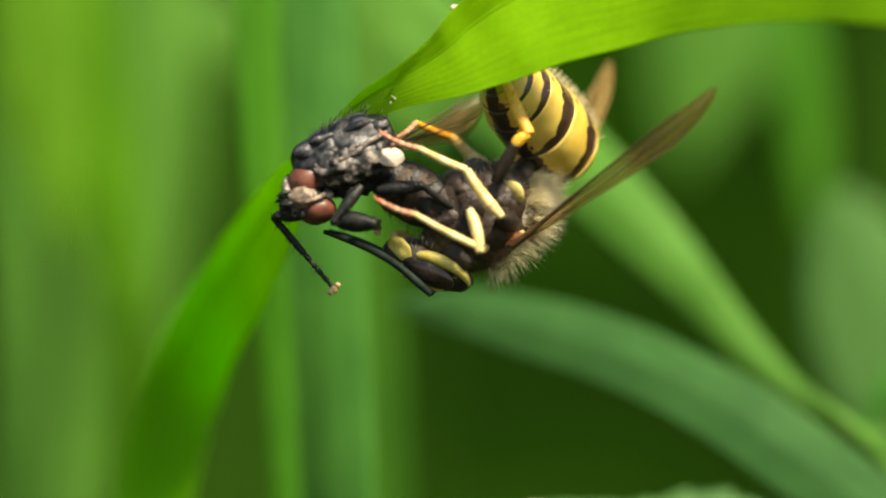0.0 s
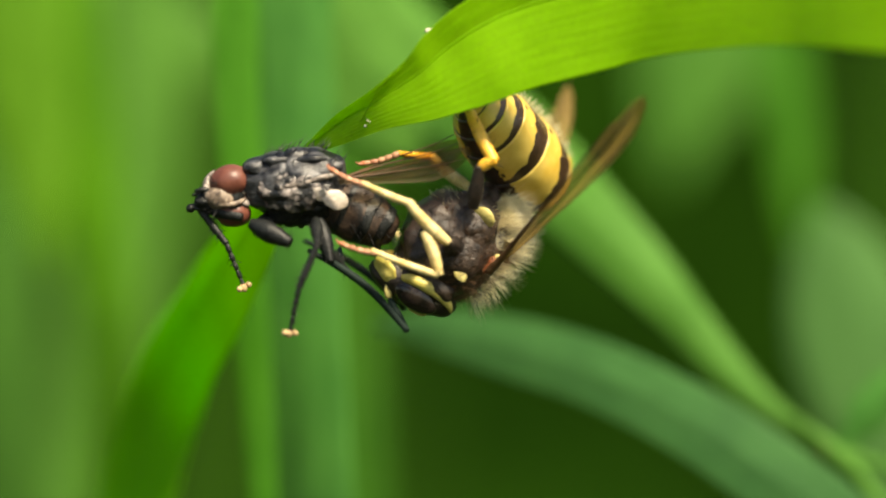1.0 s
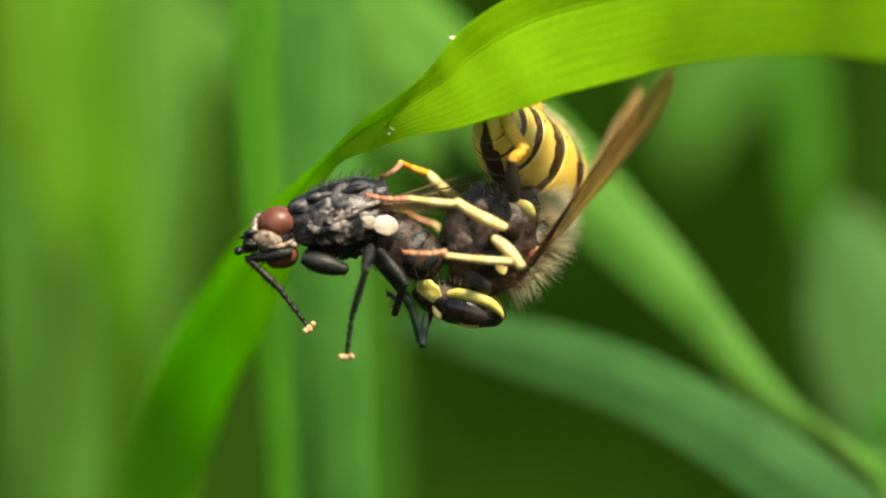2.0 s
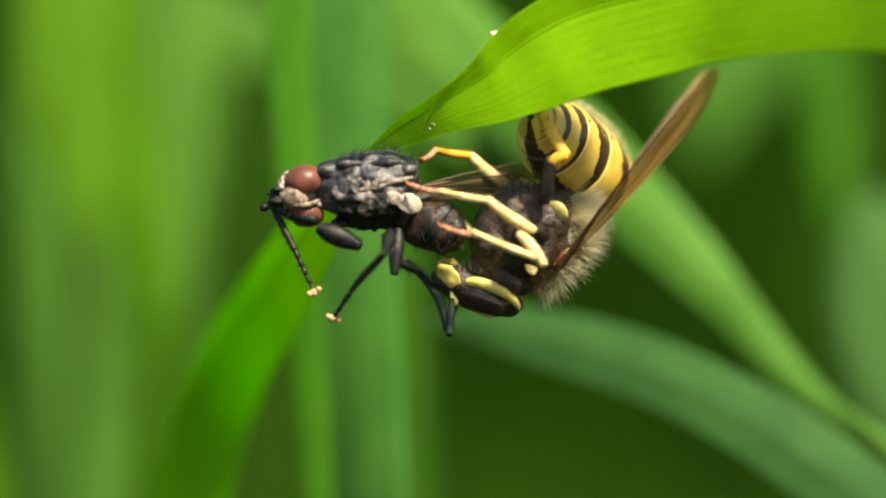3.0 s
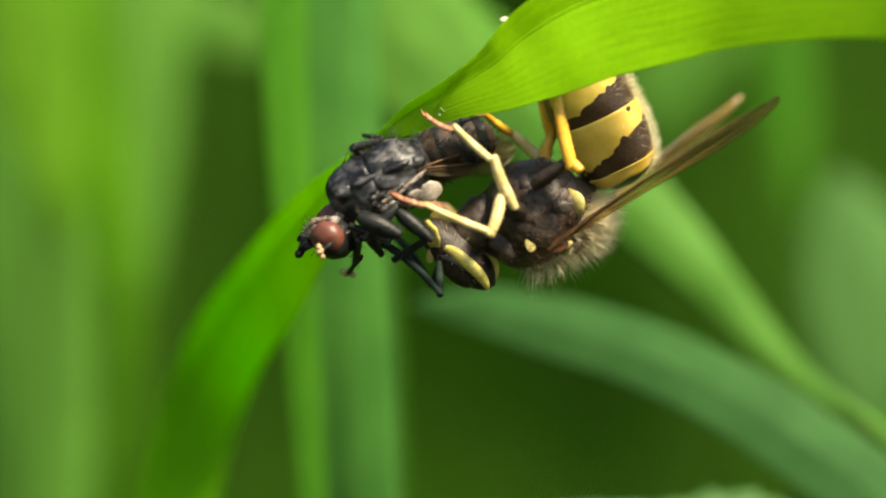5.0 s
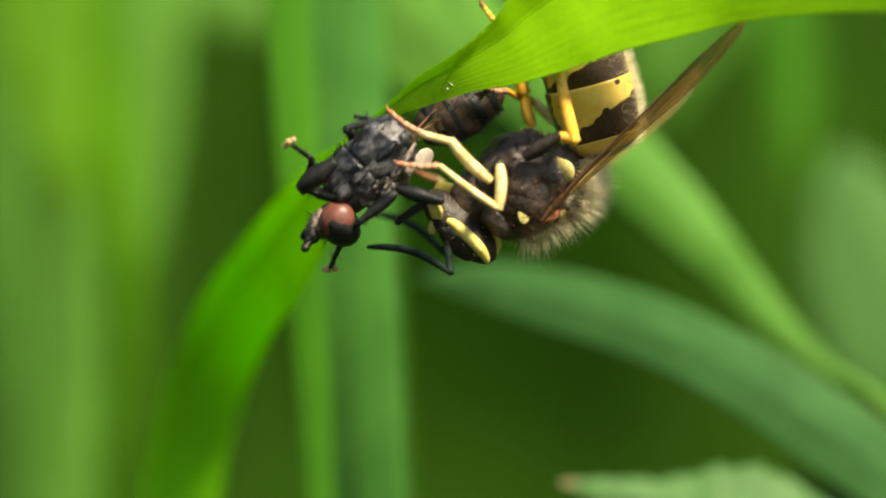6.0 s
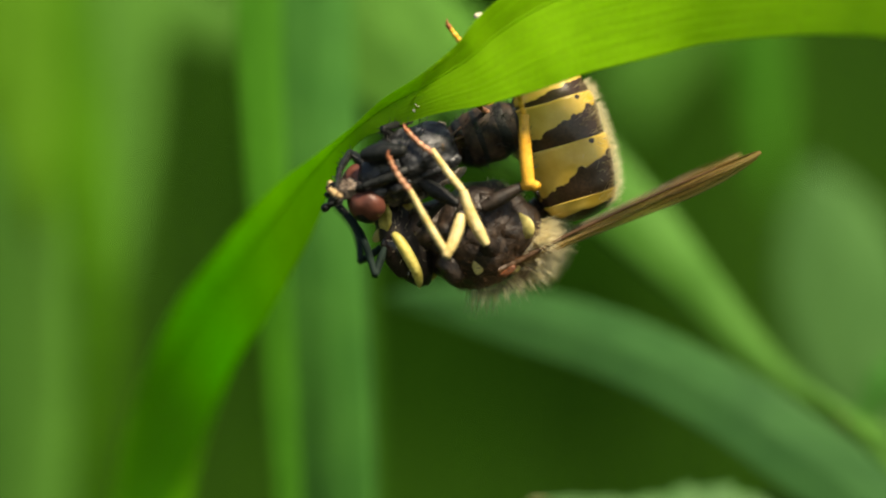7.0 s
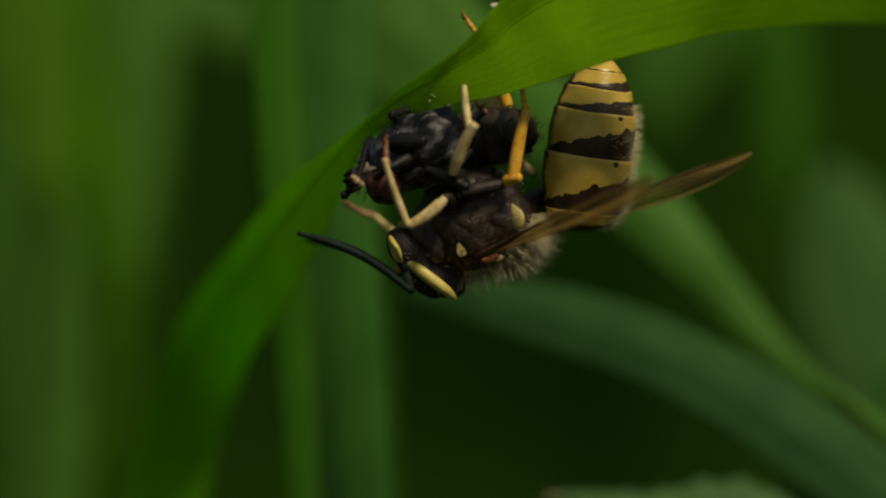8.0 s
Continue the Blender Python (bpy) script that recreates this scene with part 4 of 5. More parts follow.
def wasp_motions():
    # wing base, then the thorax's angle
    base = [(0, 905, 435), (0.5, 912, 432), (1, 865, 480), (1.5, 905, 470), (1.7, 915, 460), (2.8, 1010, 470), (3, 990, 470), (3.5, 1060, 390),
            (4, 1015, 435), (4.5, 905, 475), (4.7, 945, 460), (5.8, 1000, 405), (6, 955, 390), (6.5, 980, 420), (7, 880, 480), (7.5, 850, 455), (8, 840, 455)]
    lie = [(0, 50), (0.5, 52), (1, 58), (1.5, 58), (1.7, 58), (2.8, 56), (3, 55), (3.5, 55), (4, 38), (4.5, 32), (4.7, 32), (5.8, 40), (6, 38), (6.5, 38), (7, 30), (7.5, 24), (8, 20)]
    slide = [(0, 0, 0), (3, 0, 0), (4, 18, -5), (4.5, 15, 8), (6, 20, 4), (6.5, 18, 6), (7, 12, 10), (7.5, 24, 14), (8, 20, 12)]
    root_rows = []
    for t in TIMES:
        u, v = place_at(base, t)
        a = between(lie, t)[0]
        du, dv = between(slide, t)
        off = Matrix.Rotation(radians(a - 50), 2) @ Vector((-44, 52))
        root_rows.append((t, stand(u + off.x + du, v - off.y + dv, 60, a)))
    walk(wasp["root"], root_rows)
    # head
    mid_head = [(0, 758, 468), (0.5, 785, 470), (1, 730, 508), (1.5, 765, 530), (1.7, 792, 530), (2.8, 866, 540), (3, 845, 516), (3.5, 925, 445),
           (4, 855, 430), (4.5, 765, 455), (4.7, 795, 460), (5.8, 840, 436), (6, 816, 402), (6.5, 828, 444), (7, 717, 431), (7.5, 732, 408), (8, 756, 466)]
    nod = [(0, -25, 12), (0.5, -27, 12), (1, -30, 15), (1.5, -14, 5), (1.7, -14, 5), (2.8, -28, 10), (3, -22, 10), (3.5, -36, 8), (4, -40, 30), (4.5, -43, 32), (4.7, -43, 32), (5.8, -44, 35), (6, -46, 35), (6.5, -40, 38), (7, -63, 38), (7.5, -58, 50), (8, -40, 55)]
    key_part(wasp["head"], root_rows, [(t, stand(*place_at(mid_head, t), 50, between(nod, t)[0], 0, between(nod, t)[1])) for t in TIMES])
    # abdomen: middle, then angle, tip towards the lens, roll
    mid = [(0, 968, 224), (0.5, 970, 218), (1, 920, 276), (1.5, 921, 300), (1.7, 925, 282), (2.8, 1040, 294), (3, 1031, 289), (3.5, 1056, 180),
           (4, 1090, 200), (4.5, 1026, 270), (4.7, 1054, 240), (5.8, 1078, 192), (6, 1052, 168), (6.5, 1062, 204), (7, 1008, 278), (7.5, 1042, 296),
           (8, 1044, 298)]
    lie = [(0, 134, 46, 34), (0.5, 133, 46, 34), (1, 132, 44, 34), (1.5, 138, 54, 30), (1.7, 138, 54, 30), (2.8, 138, 52, 30), (3, 138, 52, 30), (3.5, 144, 56, 30), (4, 128, 28, 20),
           (4.5, 116, 8, 8), (4.7, 117, 8, 8), (5.8, 106, 5, 0), (6, 105, 5, 0), (6.5, 104, 5, 0), (7, 106, 0, 0), (7.5, 93, 0, 0), (8, 82, 4, 0)]
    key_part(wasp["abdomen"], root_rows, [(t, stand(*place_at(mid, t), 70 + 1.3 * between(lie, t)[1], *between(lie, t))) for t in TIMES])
    # wings: base as above, then the tip of each
    tips = [(0, 1250, 165), (0.5, 1218, 125), (1, 1122, 185), (1.5, 1142, 135), (1.7, 1146, 125), (2.8, 1268, 145), (3, 1252, 128), (3.5, 1292, 82), (4, 1408, 165),
            (4.5, 1340, 208), (4.7, 1370, 195), (5.8, 1325, 140), (6, 1308, 45), (6.5, 1370, 75), (7, 1350, 275), (7.5, 1165, 362), (8, 1120, 315)]
    off_tips = [(0, 1095, 85), (0.5, 1045, 90), (1, 1015, 130), (1.5, 1130, 140), (1.7, 1130, 130), (2.8, 1288, 140), (3, 1274, 116), (3.5, 1322, 66), (4, 1340, 68),
                (4.5, 1325, 230), (4.7, 1360, 208), (5.8, 1290, 110), (6, 1285, 120), (6.5, 1250, 160), (7, 1345, 282), (7.5, 1368, 325), (8, 1355, 270)]
    twist = [(0, 0), (1.5, 0), (3, 15), (3.5, 40), (4.5, 50), (5.8, 42), (6, 40), (6.5, 48), (7, 38), (7.5, 15), (8, 20)]
    for key, track, du, dv, depth, lean in (("near_wing", tips, 0, 0, 5, -1), ("off_wing", off_tips, 20, -8, 110, 1)):
        rows = []
        for t in TIMES:
            u, v = place_at(base, t)
            here = at(u + du, v + dv, depth)
            rows.append((t, along(here, step_to(here, *place_at(track, t), 515, lean)) @ Matrix.Rotation(radians(between(twist, t)[0]), 4, "X")))
        key_part(wasp[key], root_rows, rows)
    # middle leg on the near side
    hip = [(0, 888, 385), (0.5, 875, 378), (1, 795, 430), (1.5, 856, 415), (1.7, 876, 390), (2.8, 955, 430), (3, 945, 408), (3.5, 1022, 328),
           (4, 1000, 322), (4.5, 887, 398), (4.7, 910, 378), (5.8, 885, 370), (6, 865, 320), (6.5, 880, 368), (7, 858, 432), (7.5, 812, 355), (8, 798, 308)]
    knee = [(0, 822, 298), (0.5, 803, 302), (1, 725, 360), (1.5, 780, 360), (1.7, 795, 350), (2.8, 875, 375), (3, 865, 355), (3.5, 930, 275),
            (4, 945, 235), (4.5, 850, 305), (4.7, 875, 290), (5.8, 820, 298), (6, 795, 250), (6.5, 830, 280), (7, 815, 335), (7.5, 832, 268), (8, 828, 236)]
    heel = [(0, 742, 264), (0.5, 716, 278), (1, 650, 328), (1.5, 690, 348), (1.7, 692, 340), (2.8, 790, 360), (3, 790, 340), (3.5, 850, 268),
            (4, 902, 213), (4.5, 802, 258), (4.7, 815, 230), (5.8, 745, 265), (6, 745, 235), (6.5, 765, 244), (7, 768, 272), (7.5, 835, 200), (8, 822, 186)]
    toe = [(0, 690, 245), (0.5, 672, 268), (1, 596, 306), (1.5, 645, 328), (1.7, 655, 330), (2.8, 740, 362), (3, 745, 332), (3.5, 800, 262),
           (4, 850, 188), (4.5, 770, 232), (4.7, 790, 215), (5.8, 706, 252), (6, 692, 202), (6.5, 712, 224), (7, 728, 240), (7.5, 836, 192), (8, 822, 180)]
    body = [(t, u + 14, v + 10) for t, u, v in hip]
    key_leg(wasp, ("a_coxa", "a_femur", "a_tibia", "a_tarsus"), (120, 104, 92, 66), root_rows, (body, hip, knee, heel, toe), 35, (-1, -0.5, 0.3, 0.4))
    # front leg on the near side
    hip = [(0, 830, 372), (0.5, 822, 380), (1, 750, 410), (1.5, 810, 440), (1.7, 850, 415), (2.8, 945, 420), (3, 915, 412), (3.5, 990, 318),
           (4, 960, 330), (4.5, 832, 362), (4.7, 862, 350), (5.8, 915, 335), (6, 880, 290), (6.5, 885, 335), (7, 812, 378), (7.5, 832, 345), (8, 785, 350)]
    knee = [(0, 846, 438), (0.5, 866, 440), (1, 778, 490), (1.5, 862, 490), (1.7, 893, 455), (2.8, 970, 465), (3, 950, 456), (3.5, 1000, 365),
            (4, 968, 397), (4.5, 800, 411), (4.7, 830, 411), (5.8, 918, 407), (6, 876, 367), (6.5, 862, 416), (7, 786, 446), (7.5, 765, 406), (8, 712, 405)]
    heel = [(0, 735, 380), (0.5, 750, 405), (1, 672, 448), (1.5, 735, 462), (1.7, 765, 450), (2.8, 860, 422), (3, 850, 415), (3.5, 888, 308),
            (4, 858, 310), (4.5, 700, 365), (4.7, 730, 366), (5.8, 795, 350), (6, 765, 286), (6.5, 784, 290), (7, 720, 332), (7.5, 755, 300), (8, 690, 318)]
    toe = [(0, 690, 364), (0.5, 690, 395), (1, 602, 432), (1.5, 668, 468), (1.7, 705, 456), (2.8, 805, 412), (3, 800, 405), (3.5, 850, 298),
           (4, 815, 300), (4.5, 630, 335), (4.7, 648, 334), (5.8, 742, 356), (6, 716, 290), (6.5, 738, 270), (7, 690, 288), (7.5, 745, 230), (8, 678, 250)]
    body = [(t, u + 16, v + 8) for t, u, v in hip]
    chest = []
    for t in TIMES:
        (hu, hv), (bu, bv) = place_at(mid_head, t), place_at(hip, t)
        chest.append((t, stand((hu + bu) / 2, (hv + bv) / 2, 55, math.degrees(math.atan2(hv - bv, bu - hu)))))
    key_part(wasp["neck"], root_rows, chest)
    key_leg(wasp, ("b_coxa", "b_femur", "b_tibia", "b_tarsus"), (120, 82, 128, 66), root_rows, (body, hip, knee, heel, toe), 30, (-1, -0.5, -0.1, 0.1))
    # hind leg that holds on to the blade
    hip = [(0, 908, 262), (0.5, 905, 256), (1, 848, 302), (1.5, 868, 308), (1.7, 880, 285), (2.8, 985, 298), (3, 972, 292), (3.5, 1012, 222),
           (4, 1035, 252), (4.5, 948, 312), (4.7, 978, 300), (5.8, 1010, 272), (6, 985, 242), (6.5, 988, 262), (7, 925, 328), (7.5, 915, 340), (8, 902, 322)]
    knee = [(0, 938, 238), (0.5, 933, 230), (1, 874, 288), (1.5, 897, 290), (1.7, 908, 255), (2.8, 1012, 285), (3, 1000, 278), (3.5, 1044, 200),
            (4, 1070, 245), (4.5, 970, 318), (4.7, 994, 306), (5.8, 1035, 284), (6, 1014, 252), (6.5, 1008, 290), (7, 934, 330), (7.5, 916, 336), (8, 905, 320)]
    heel = [(0, 893, 140), (0.5, 888, 138), (1, 830, 192), (1.5, 855, 210), (1.7, 868, 192), (2.8, 970, 202), (3, 960, 202), (3.5, 1000, 138),
            (4, 1030, 140), (4.5, 955, 180), (4.7, 965, 168), (5.8, 1008, 160), (6, 988, 128), (6.5, 990, 148), (7, 924, 178), (7.5, 936, 190), (8, 932, 182)]
    toe = [(t, u - 10, v - 55) for t, u, v in heel]
    body = [(t, u - 28, v - 112) for t, u, v in base]
    key_leg(wasp, ("c_coxa", "c_femur", "c_tibia", "c_tarsus"), (80, 36, 128, 60), root_rows, (body, hip, knee, heel, toe), -34, (-0.6, -0.3, 0.5, 0.9))
    # the legs of the off side
    knee = [(0, 800, 240), (0.5, 795, 215), (1, 762, 275), (1.5, 722, 300), (1.7, 735, 300), (2.8, 838, 300), (3, 835, 275), (3.5, 860, 245),
            (4, 880, 240), (4.5, 870, 280), (4.7, 890, 250), (5.8, 970, 215), (6, 955, 180), (6.5, 965, 190), (7, 905, 250), (7.5, 880, 270), (8, 880, 250)]
    heel = [(0, 735, 215), (0.5, 740, 208), (1, 705, 270), (1.5, 680, 285), (1.7, 690, 280), (2.8, 775, 288), (3, 770, 265), (3.5, 810, 225),
            (4, 840, 215), (4.5, 815, 245), (4.7, 830, 210), (5.8, 930, 185), (6, 900, 160), (6.5, 930, 170), (7, 880, 200), (7.5, 870, 210), (8, 870, 200)]
    toe = [(0, 700, 245), (0.5, 700, 250), (1, 640, 290), (1.5, 652, 305), (1.7, 660, 305), (2.8, 745, 310), (3, 745, 285), (3.5, 800, 245),
           (4, 805, 220), (4.5, 790, 250), (4.7, 800, 215), (5.8, 900, 175), (6, 860, 155), (6.5, 890, 160), (7, 850, 190), (7.5, 850, 190), (8, 850, 190)]
    hip = [(t, u + 72, v + 58) for t, u, v in knee]
    key_leg(wasp, ("d_femur", "d_tibia", "d_tarsus"), (100, 90, 66), root_rows, (hip, knee, heel, toe), 110, (1, -1, -1))
    hip = [(t, u - 70, v - 60) for t, u, v in base]
    knee = [(t, u - 110, v - 20) for t, u, v in base]
    heel = [(t, u - 170, v - 70) for t, u, v in base]
    toe = [(t, u - 220, v - 90) for t, u, v in base]
    key_leg(wasp, ("e_femur", "e_tibia", "e_tarsus"), (82, 110, 66), root_rows, (hip, knee, heel, toe), 120, (1, 1, -1))
    hip = [(t, u + 10, v - 150) for t, u, v in base if t < 5] + [(5.8, 959, 257), (6, 950, 225), (6.5, 965, 235), (7, 890, 263), (7.5, 913, 260), (8, 918, 246)]
    knee = [(t, u + 30, v - 200) for t, u, v in base if t < 5] + [(t, u - 15, v - 60) for t, u, v in hip[-6:]]
    heel = [(t, u + 10, v - 310) for t, u, v in base if t < 5] + [(t, u - 50, v - 175) for t, u, v in hip[-6:]]
    toe = [(t, u, v - 360) for t, u, v in base if t < 5] + [(t, u - 95, v - 220) for t, u, v in hip[-6:]]
    key_leg(wasp, ("f_femur", "f_tibia", "f_tarsus"), (60, 120, 60), root_rows, (hip, knee, heel, toe), 95, (0.3, -0.2, -0.3))
    # antennae: foot, elbow, tip
    foot = [(0, 705, 470), (0.5, 715, 470), (1, 690, 530), (1.5, 720, 550), (1.7, 735, 550), (2.8, 815, 540), (3, 800, 530), (3.5, 892, 486),
            (4, 812, 432), (4.5, 725, 470), (4.7, 755, 470), (5.8, 815, 460), (6, 790, 430), (6.5, 790, 460), (7, 680, 440), (7.5, 690, 410), (8, 715, 470)]
    elbow = [(0, 775, 532), (0.5, 775, 532), (1, 720, 585), (1.5, 725, 598), (1.7, 728, 608), (2.8, 812, 590), (3, 795, 592), (3.5, 864, 532),
             (4, 815, 494), (4.5, 718, 545), (4.7, 750, 526), (5.8, 832, 522), (6, 795, 482), (6.5, 816, 522), (7, 662, 486), (7.5, 690, 458), (8, 725, 514)]
    tip = [(0, 572, 410), (0.5, 590, 405), (1, 530, 430), (1.5, 552, 470), (1.7, 635, 445), (2.8, 740, 480), (3, 718, 465), (3.5, 685, 405),
           (4, 690, 420), (4.5, 585, 372), (4.7, 620, 370), (5.8, 645, 572), (6, 655, 440), (6.5, 630, 408), (7, 578, 345), (7.5, 580, 262), (8, 518, 408)]
    key_leg(wasp, ("near_scape", "near_flagellum"), (78, 225), root_rows, (foot, elbow, tip), 0, (-1, 1))
    elbow = [(0, 770, 526), (0.5, 770, 528), (1, 712, 548), (1.5, 718, 592), (1.7, 722, 602), (2.8, 802, 586), (3, 790, 586), (3.5, 934, 538),
             (4, 850, 502), (4.5, 712, 538), (4.7, 744, 520), (5.8, 810, 502), (6, 790, 450), (6.5, 794, 502), (7, 640, 466), (7.5, 668, 438), (8, 703, 494)]
    tip = [(0, 580, 408), (0.5, 598, 408), (1, 532, 426), (1.5, 556, 470), (1.7, 640, 450), (2.8, 744, 482), (3, 722, 468), (3.5, 912, 470),
           (4, 752, 390), (4.5, 590, 374), (4.7, 626, 374), (5.8, 672, 430), (6, 664, 382), (6.5, 650, 425), (7, 600, 370), (7.5, 600, 290), (8, 545, 430)]
    foot = [(t, u + 12, v - 8) for t, u, v in foot]
    key_leg(wasp, ("off_scape", "off_flagellum"), (78, 225), root_rows, (foot, elbow, tip), 70, (1, 1))


def fly_motions():
    mid = [(0, 612, 272), (0.5, 592, 290), (1, 520, 322), (1.5, 560, 345), (1.7, 582, 350), (2.8, 668, 395), (3, 650, 328), (3.5, 705, 285),
           (4, 705, 290), (4.5, 630, 305), (4.7, 650, 300), (5.8, 690, 365), (6, 655, 290), (6.5, 705, 290), (7, 720, 290), (7.5, 745, 275), (8, 735, 265)]
    lie = [(0, 202, 0, 0), (0.5, 192, 0, 0), (1, 184, 0, 0), (1.5, 188, 0, 0), (1.7, 190, 0, 0), (2.8, 200, 0, 0), (3, 184, 0, 0), (3.5, 195, 0, 0),
           (4, 195, 0, 0), (4.5, 186, 0, -25), (4.7, 192, 0, -30), (5.8, 228, 0, -40), (6, 225, 0, -45), (6.5, 212, 0, -60), (7, 205, 0, -75), (7.5, 208, 0, -80), (8, 208, 0, -80)]
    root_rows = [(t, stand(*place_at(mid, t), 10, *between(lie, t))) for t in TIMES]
    walk(fly["root"], root_rows)
    face = [(0, 545, 350), (0.5, 495, 362), (1, 402, 350), (1.5, 450, 368), (1.7, 470, 388), (2.8, 540, 445), (3, 532, 350), (3.5, 605, 338),
            (4, 605, 345), (4.5, 516, 350), (4.7, 542, 380), (5.8, 640, 472), (6, 593, 400), (6.5, 646, 362), (7, 640, 348), (7.5, 692, 330), (8, 672, 318)]
    nod = [(0, 195, 15, 15), (0.5, 190, 12, 10), (1, 180, 5, 5), (1.5, 178, 12, 10), (1.7, 178, 12, 5), (2.8, 190, 8, 8), (3, 178, 8, 5), (3.5, 192, 8, 10),
           (4, 195, 8, 8), (4.5, 190, -45, 88), (4.7, 205, -40, 92), (5.8, 225, -5, 104), (6, 225, 0, 104), (6.5, 195, -10, 72), (7, 190, -10, 50), (7.5, 200, -20, 60), (8, 200, -20, 60)]
    key_part(fly["head"], root_rows, [(t, stand(*place_at(face, t), 0, *between(nod, t))) for t in TIMES])
    tail = [(0, 735, 345), (0.5, 712, 345), (1, 626, 376), (1.5, 652, 410), (1.7, 678, 412), (2.8, 785, 440), (3, 748, 386), (3.5, 806, 324),
            (4, 786, 312), (4.5, 715, 310), (4.7, 755, 288), (5.8, 830, 245), (6, 818, 195), (6.5, 855, 210), (7, 868, 238), (7.5, 882, 244), (8, 874, 242)]
    rows = []
    for t in TIMES:
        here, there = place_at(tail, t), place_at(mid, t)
        rows.append((t, stand(*here, 30 if t < 4.2 else 75, math.degrees(math.atan2(here[1] - there[1], there[0] - here[0])) % 360)))
    key_part(fly["abdomen"], root_rows, rows)
    # wings: base and tip
    base = [(0, 690, 262), (0.5, 670, 275), (1, 600, 320), (1.5, 640, 335), (1.7, 645, 340), (2.8, 735, 370), (3, 735, 335), (3.5, 770, 280),
            (4, 780, 290), (4.5, 690, 330), (4.7, 720, 300), (5.8, 745, 330), (6, 720, 250), (6.5, 760, 250), (7, 780, 260), (7.5, 800, 250), (8, 790, 240)]
    tip = [(0, 860, 180), (0.5, 880, 190), (1, 835, 262), (1.5, 850, 305), (1.7, 865, 308), (2.8, 930, 310), (3, 955, 312), (3.5, 965, 225),
           (4, 985, 205), (4.5, 850, 335), (4.7, 900, 300), (5.8, 900, 200), (6, 860, 130), (6.5, 900, 160), (7, 900, 180), (7.5, 910, 180), (8, 900, 170)]
    for key, depth, lean, up in (("near_wing", -40, 1, 0), ("off_wing", 70, 1, -22)):
        rows = []
        for t in TIMES:
            here = at(*place_at(base, t), depth)
            u, v = place_at(tip, t)
            rows.append((t, along(here, step_to(here, u, v + up, 240, lean))))
        key_part(fly[key], root_rows, rows)
    # legs: hip, knee, heel, toe
    hip = [(0, 540, 380), (0.5, 500, 385), (1, 430, 385), (1.5, 480, 400), (1.7, 500, 410), (2.8, 580, 470), (3, 560, 390), (3.5, 620, 380),
           (4, 620, 390), (4.5, 600, 380), (4.7, 620, 390), (5.8, 640, 420), (6, 600, 350), (6.5, 660, 300), (7, 660, 300), (7.5, 690, 290), (8, 680, 280)]
    knee = [(0, 483, 385), (0.5, 435, 395), (1, 352, 368), (1.5, 400, 402), (1.7, 412, 418), (2.8, 512, 490), (3, 485, 372), (3.5, 553, 375),
            (4, 545, 372), (4.5, 640, 450), (4.7, 660, 440), (5.8, 570, 430), (6, 540, 335), (6.5, 610, 265), (7, 620, 270), (7.5, 670, 250), (8, 655, 245)]
    heel = [(0, 540, 452), (0.5, 500, 460), (1, 402, 432), (1.5, 450, 460), (1.7, 475, 482), (2.8, 572, 532), (3, 522, 442), (3.5, 615, 425),
            (4, 592, 425), (4.5, 560, 425), (4.7, 590, 428), (5.8, 560, 350), (6, 552, 282), (6.5, 640, 262), (7, 600, 300), (7.5, 665, 280), (8, 640, 290)]
    toe = [(0, 602, 526), (0.5, 555, 522), (1, 440, 526), (1.5, 490, 548), (1.7, 528, 560), (2.8, 632, 602), (3, 556, 516), (3.5, 678, 496),
           (4, 650, 500), (4.5, 480, 420), (4.7, 528, 455), (5.8, 515, 340), (6, 510, 252), (6.5, 588, 286), (7, 590, 340), (7.5, 665, 320), (8, 630, 320)]
    key_leg(fly, ("a_femur", "a_tibia", "a_tarsus"), (84, 84, 82), root_rows, (hip, knee, heel, toe), -30, (1, -1, -1))
    hip = [(0, 640, 330), (0.5, 640, 360), (1, 560, 390), (1.5, 620, 400), (1.7, 640, 410), (2.8, 720, 440), (3, 690, 410), (3.5, 770, 350),
           (4, 760, 360), (4.5, 660, 350), (4.7, 680, 350), (5.8, 720, 410), (6, 700, 340), (6.5, 720, 330), (7, 720, 300), (7.5, 750, 290), (8, 740, 270)]
    knee = [(0, 590, 395), (0.5, 556, 384), (1, 565, 432), (1.5, 612, 446), (1.7, 626, 446), (2.8, 726, 492), (3, 682, 446), (3.5, 772, 402),
            (4, 752, 415), (4.5, 600, 400), (4.7, 610, 400), (5.8, 660, 480), (6, 600, 420), (6.5, 730, 370), (7, 640, 330), (7.5, 700, 300), (8, 680, 300)]
    heel = [(0, 640, 385), (0.5, 622, 410), (1, 532, 510), (1.5, 575, 520), (1.7, 600, 520), (2.8, 692, 570), (3, 632, 500), (3.5, 742, 470),
            (4, 710, 478), (4.5, 560, 440), (4.7, 600, 440), (5.8, 645, 510), (6, 602, 435), (6.5, 695, 410), (7, 600, 345), (7.5, 690, 320), (8, 660, 320)]
    toe = [(0, 668, 402), (0.5, 575, 400), (1, 516, 588), (1.5, 550, 596), (1.7, 584, 600), (2.8, 680, 630), (3, 590, 562), (3.5, 722, 532),
           (4, 682, 536), (4.5, 540, 440), (4.7, 570, 450), (5.8, 638, 550), (6, 585, 478), (6.5, 655, 460), (7, 585, 335), (7.5, 680, 320), (8, 650, 320)]
    key_leg(fly, ("b_femur", "b_tibia", "b_tarsus"), (84, 84, 82), root_rows, (hip, knee, heel, toe), -50, (-1, 1, 1))
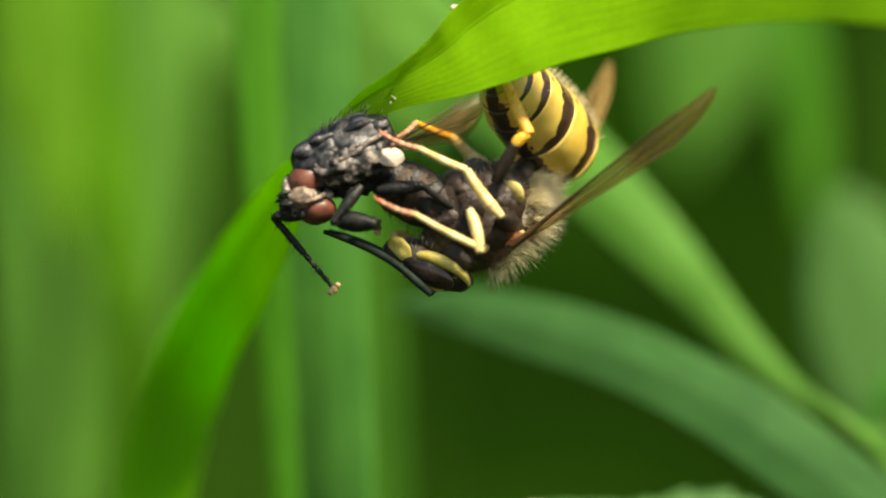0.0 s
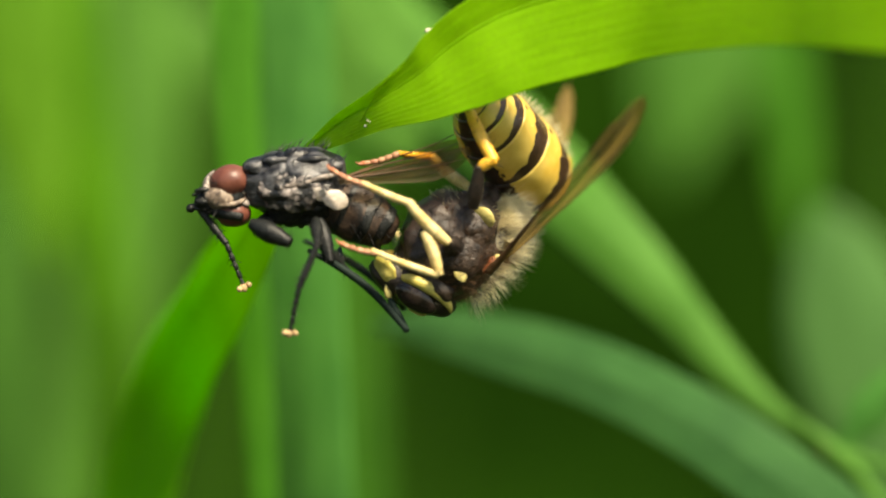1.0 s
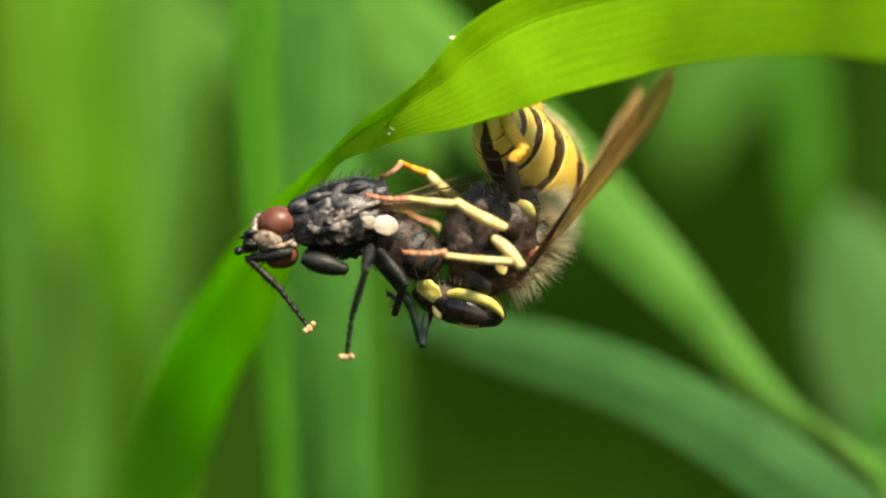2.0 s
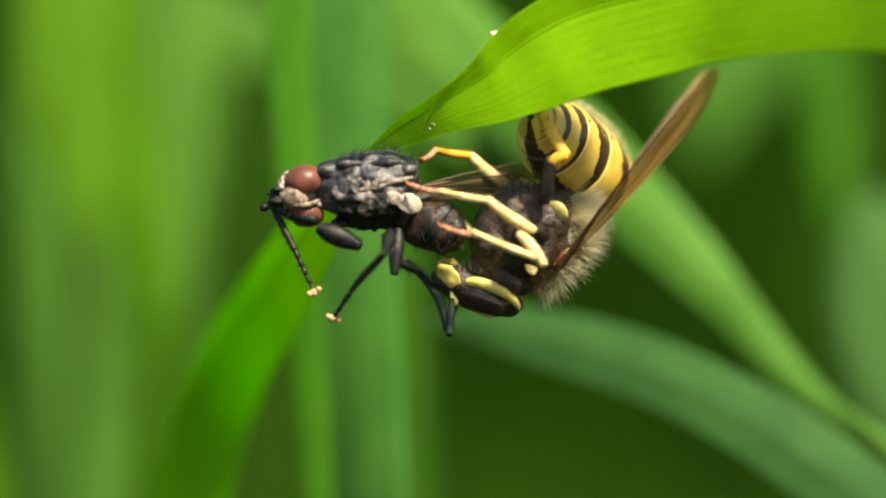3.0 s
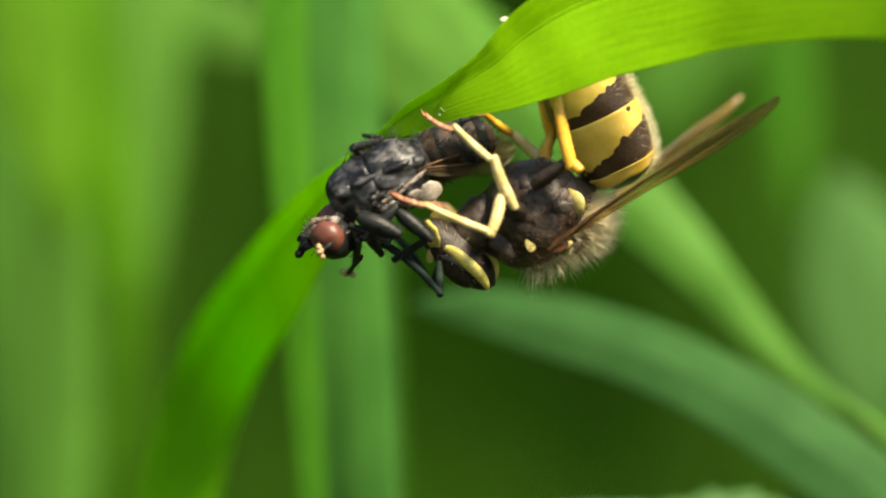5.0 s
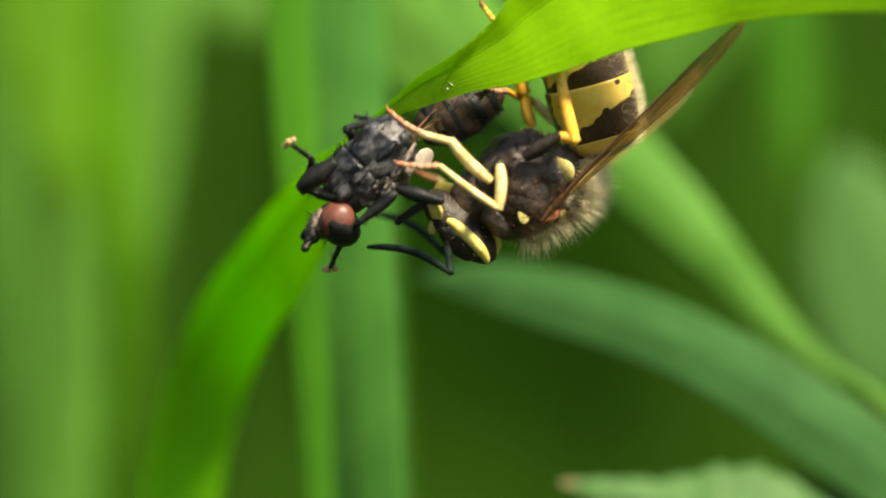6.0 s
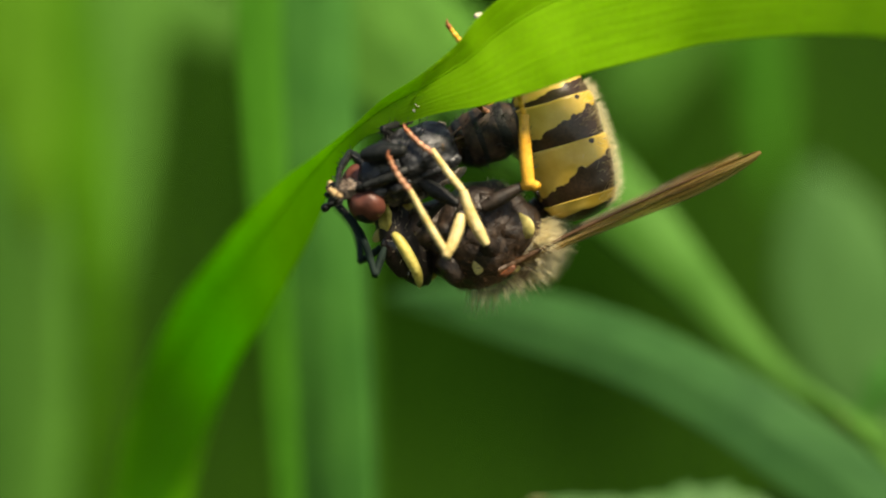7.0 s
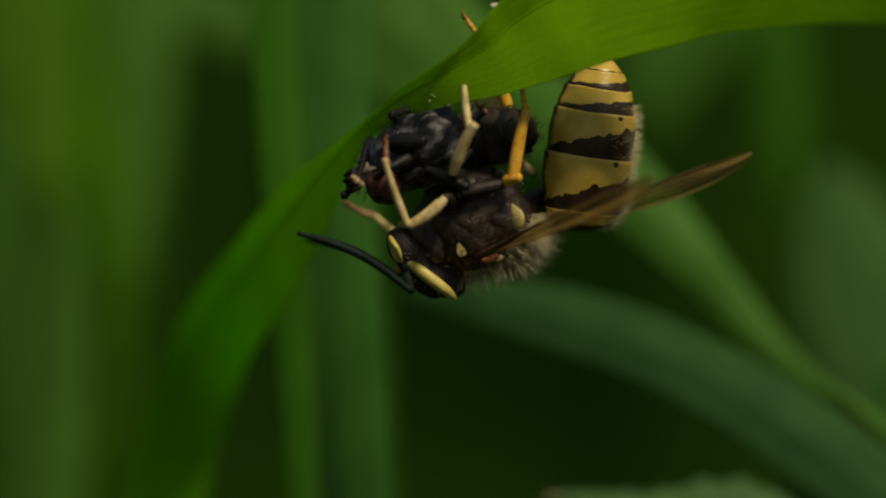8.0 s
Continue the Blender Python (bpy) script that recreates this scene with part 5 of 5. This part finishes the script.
    # a thick folded leg below the head
    hip = [(0, 590, 388), (0.5, 535, 385), (1, 445, 395), (1.5, 490, 415), (1.7, 512, 422), (2.8, 602, 482), (3, 562, 402), (3.5, 648, 378),
           (4, 640, 382), (4.5, 610, 390), (4.7, 630, 380), (5.8, 565, 420), (6, 528, 335), (6.5, 620, 272), (7, 640, 275), (7.5, 690, 262), (8, 680, 255)]
    knee = [(0, 668, 398), (0.5, 620, 404), (1, 516, 430), (1.5, 572, 448), (1.7, 592, 448), (2.8, 686, 497), (3, 640, 436), (3.5, 730, 398),
            (4, 722, 412), (4.5, 680, 440), (4.7, 690, 440), (5.8, 610, 372), (6, 592, 285), (6.5, 695, 262), (7, 715, 265), (7.5, 760, 255), (8, 750, 250)]
    heel = [(t, u + 4, v + 6) for t, u, v in hip]
    toe = [(t, u - 10, v + 4) for t, u, v in knee]
    key_leg(fly, ("c_femur", "c_tibia", "c_tarsus"), (84, 84, 82), root_rows, (hip, knee, heel, toe), -40, (-1, 1, 1))
    # the hind legs
    hip = [(0, 668, 338), (0.5, 612, 372), (1, 566, 388), (1.5, 632, 408), (1.7, 650, 415), (2.8, 735, 450), (3, 705, 405), (3.5, 760, 350),
           (4, 750, 360), (4.5, 650, 365), (4.7, 670, 360), (5.8, 735, 405), (6, 705, 335), (6.5, 735, 330), (7, 740, 320), (7.5, 765, 310), (8, 755, 300)]
    knee = [(0, 748, 330), (0.5, 698, 350), (1, 580, 440), (1.5, 660, 470), (1.7, 690, 470), (2.8, 780, 500), (3, 700, 462), (3.5, 790, 410),
            (4, 800, 400), (4.5, 700, 420), (4.7, 720, 420), (5.8, 790, 420), (6, 760, 350), (6.5, 780, 370), (7, 790, 350), (7.5, 810, 330), (8, 800, 320)]
    heel = [(0, 790, 362), (0.5, 742, 390), (1, 606, 470), (1.5, 640, 500), (1.7, 680, 510), (2.8, 760, 520), (3, 716, 470), (3.5, 800, 440),
            (4, 845, 470), (4.5, 650, 440), (4.7, 680, 440), (5.8, 730, 450), (6, 720, 380), (6.5, 740, 390), (7, 760, 380), (7.5, 790, 340), (8, 780, 330)]
    toe = [(0, 760, 380), (0.5, 735, 430), (1, 600, 440), (1.5, 620, 480), (1.7, 660, 500), (2.8, 740, 500), (3, 700, 456), (3.5, 790, 410),
           (4, 850, 498), (4.5, 690, 430), (4.7, 710, 430), (5.8, 770, 440), (6, 750, 370), (6.5, 770, 380), (7, 780, 370), (7.5, 800, 340), (8, 790, 330)]
    key_leg(fly, ("d_femur", "d_tibia", "d_tarsus"), (84, 84, 82), root_rows, (hip, knee, heel, toe), -30, (-0.3, 0.4, 1))
    hip = [(t, u - 10, v + (40 if t < 4.2 else -34)) for t, u, v in mid]
    knee = [(t, u - (60 if t < 4.2 else 44), v + (68 if t < 4.2 else -62)) for t, u, v in mid]
    heel = [(t, u + (15 if t < 4.2 else 8), v + (70 if t < 4.2 else -76)) for t, u, v in mid]
    toe = [(t, u - (30 if t < 4.2 else 24), v + (74 if t < 4.2 else -84)) for t, u, v in mid]
    key_leg(fly, ("e_femur", "e_tibia", "e_tarsus"), (84, 84, 82), root_rows, (hip, knee, heel, toe), 50, (-1, 1, 1))


def motions():
    wasp_motions()
    fly_motions()


motions()
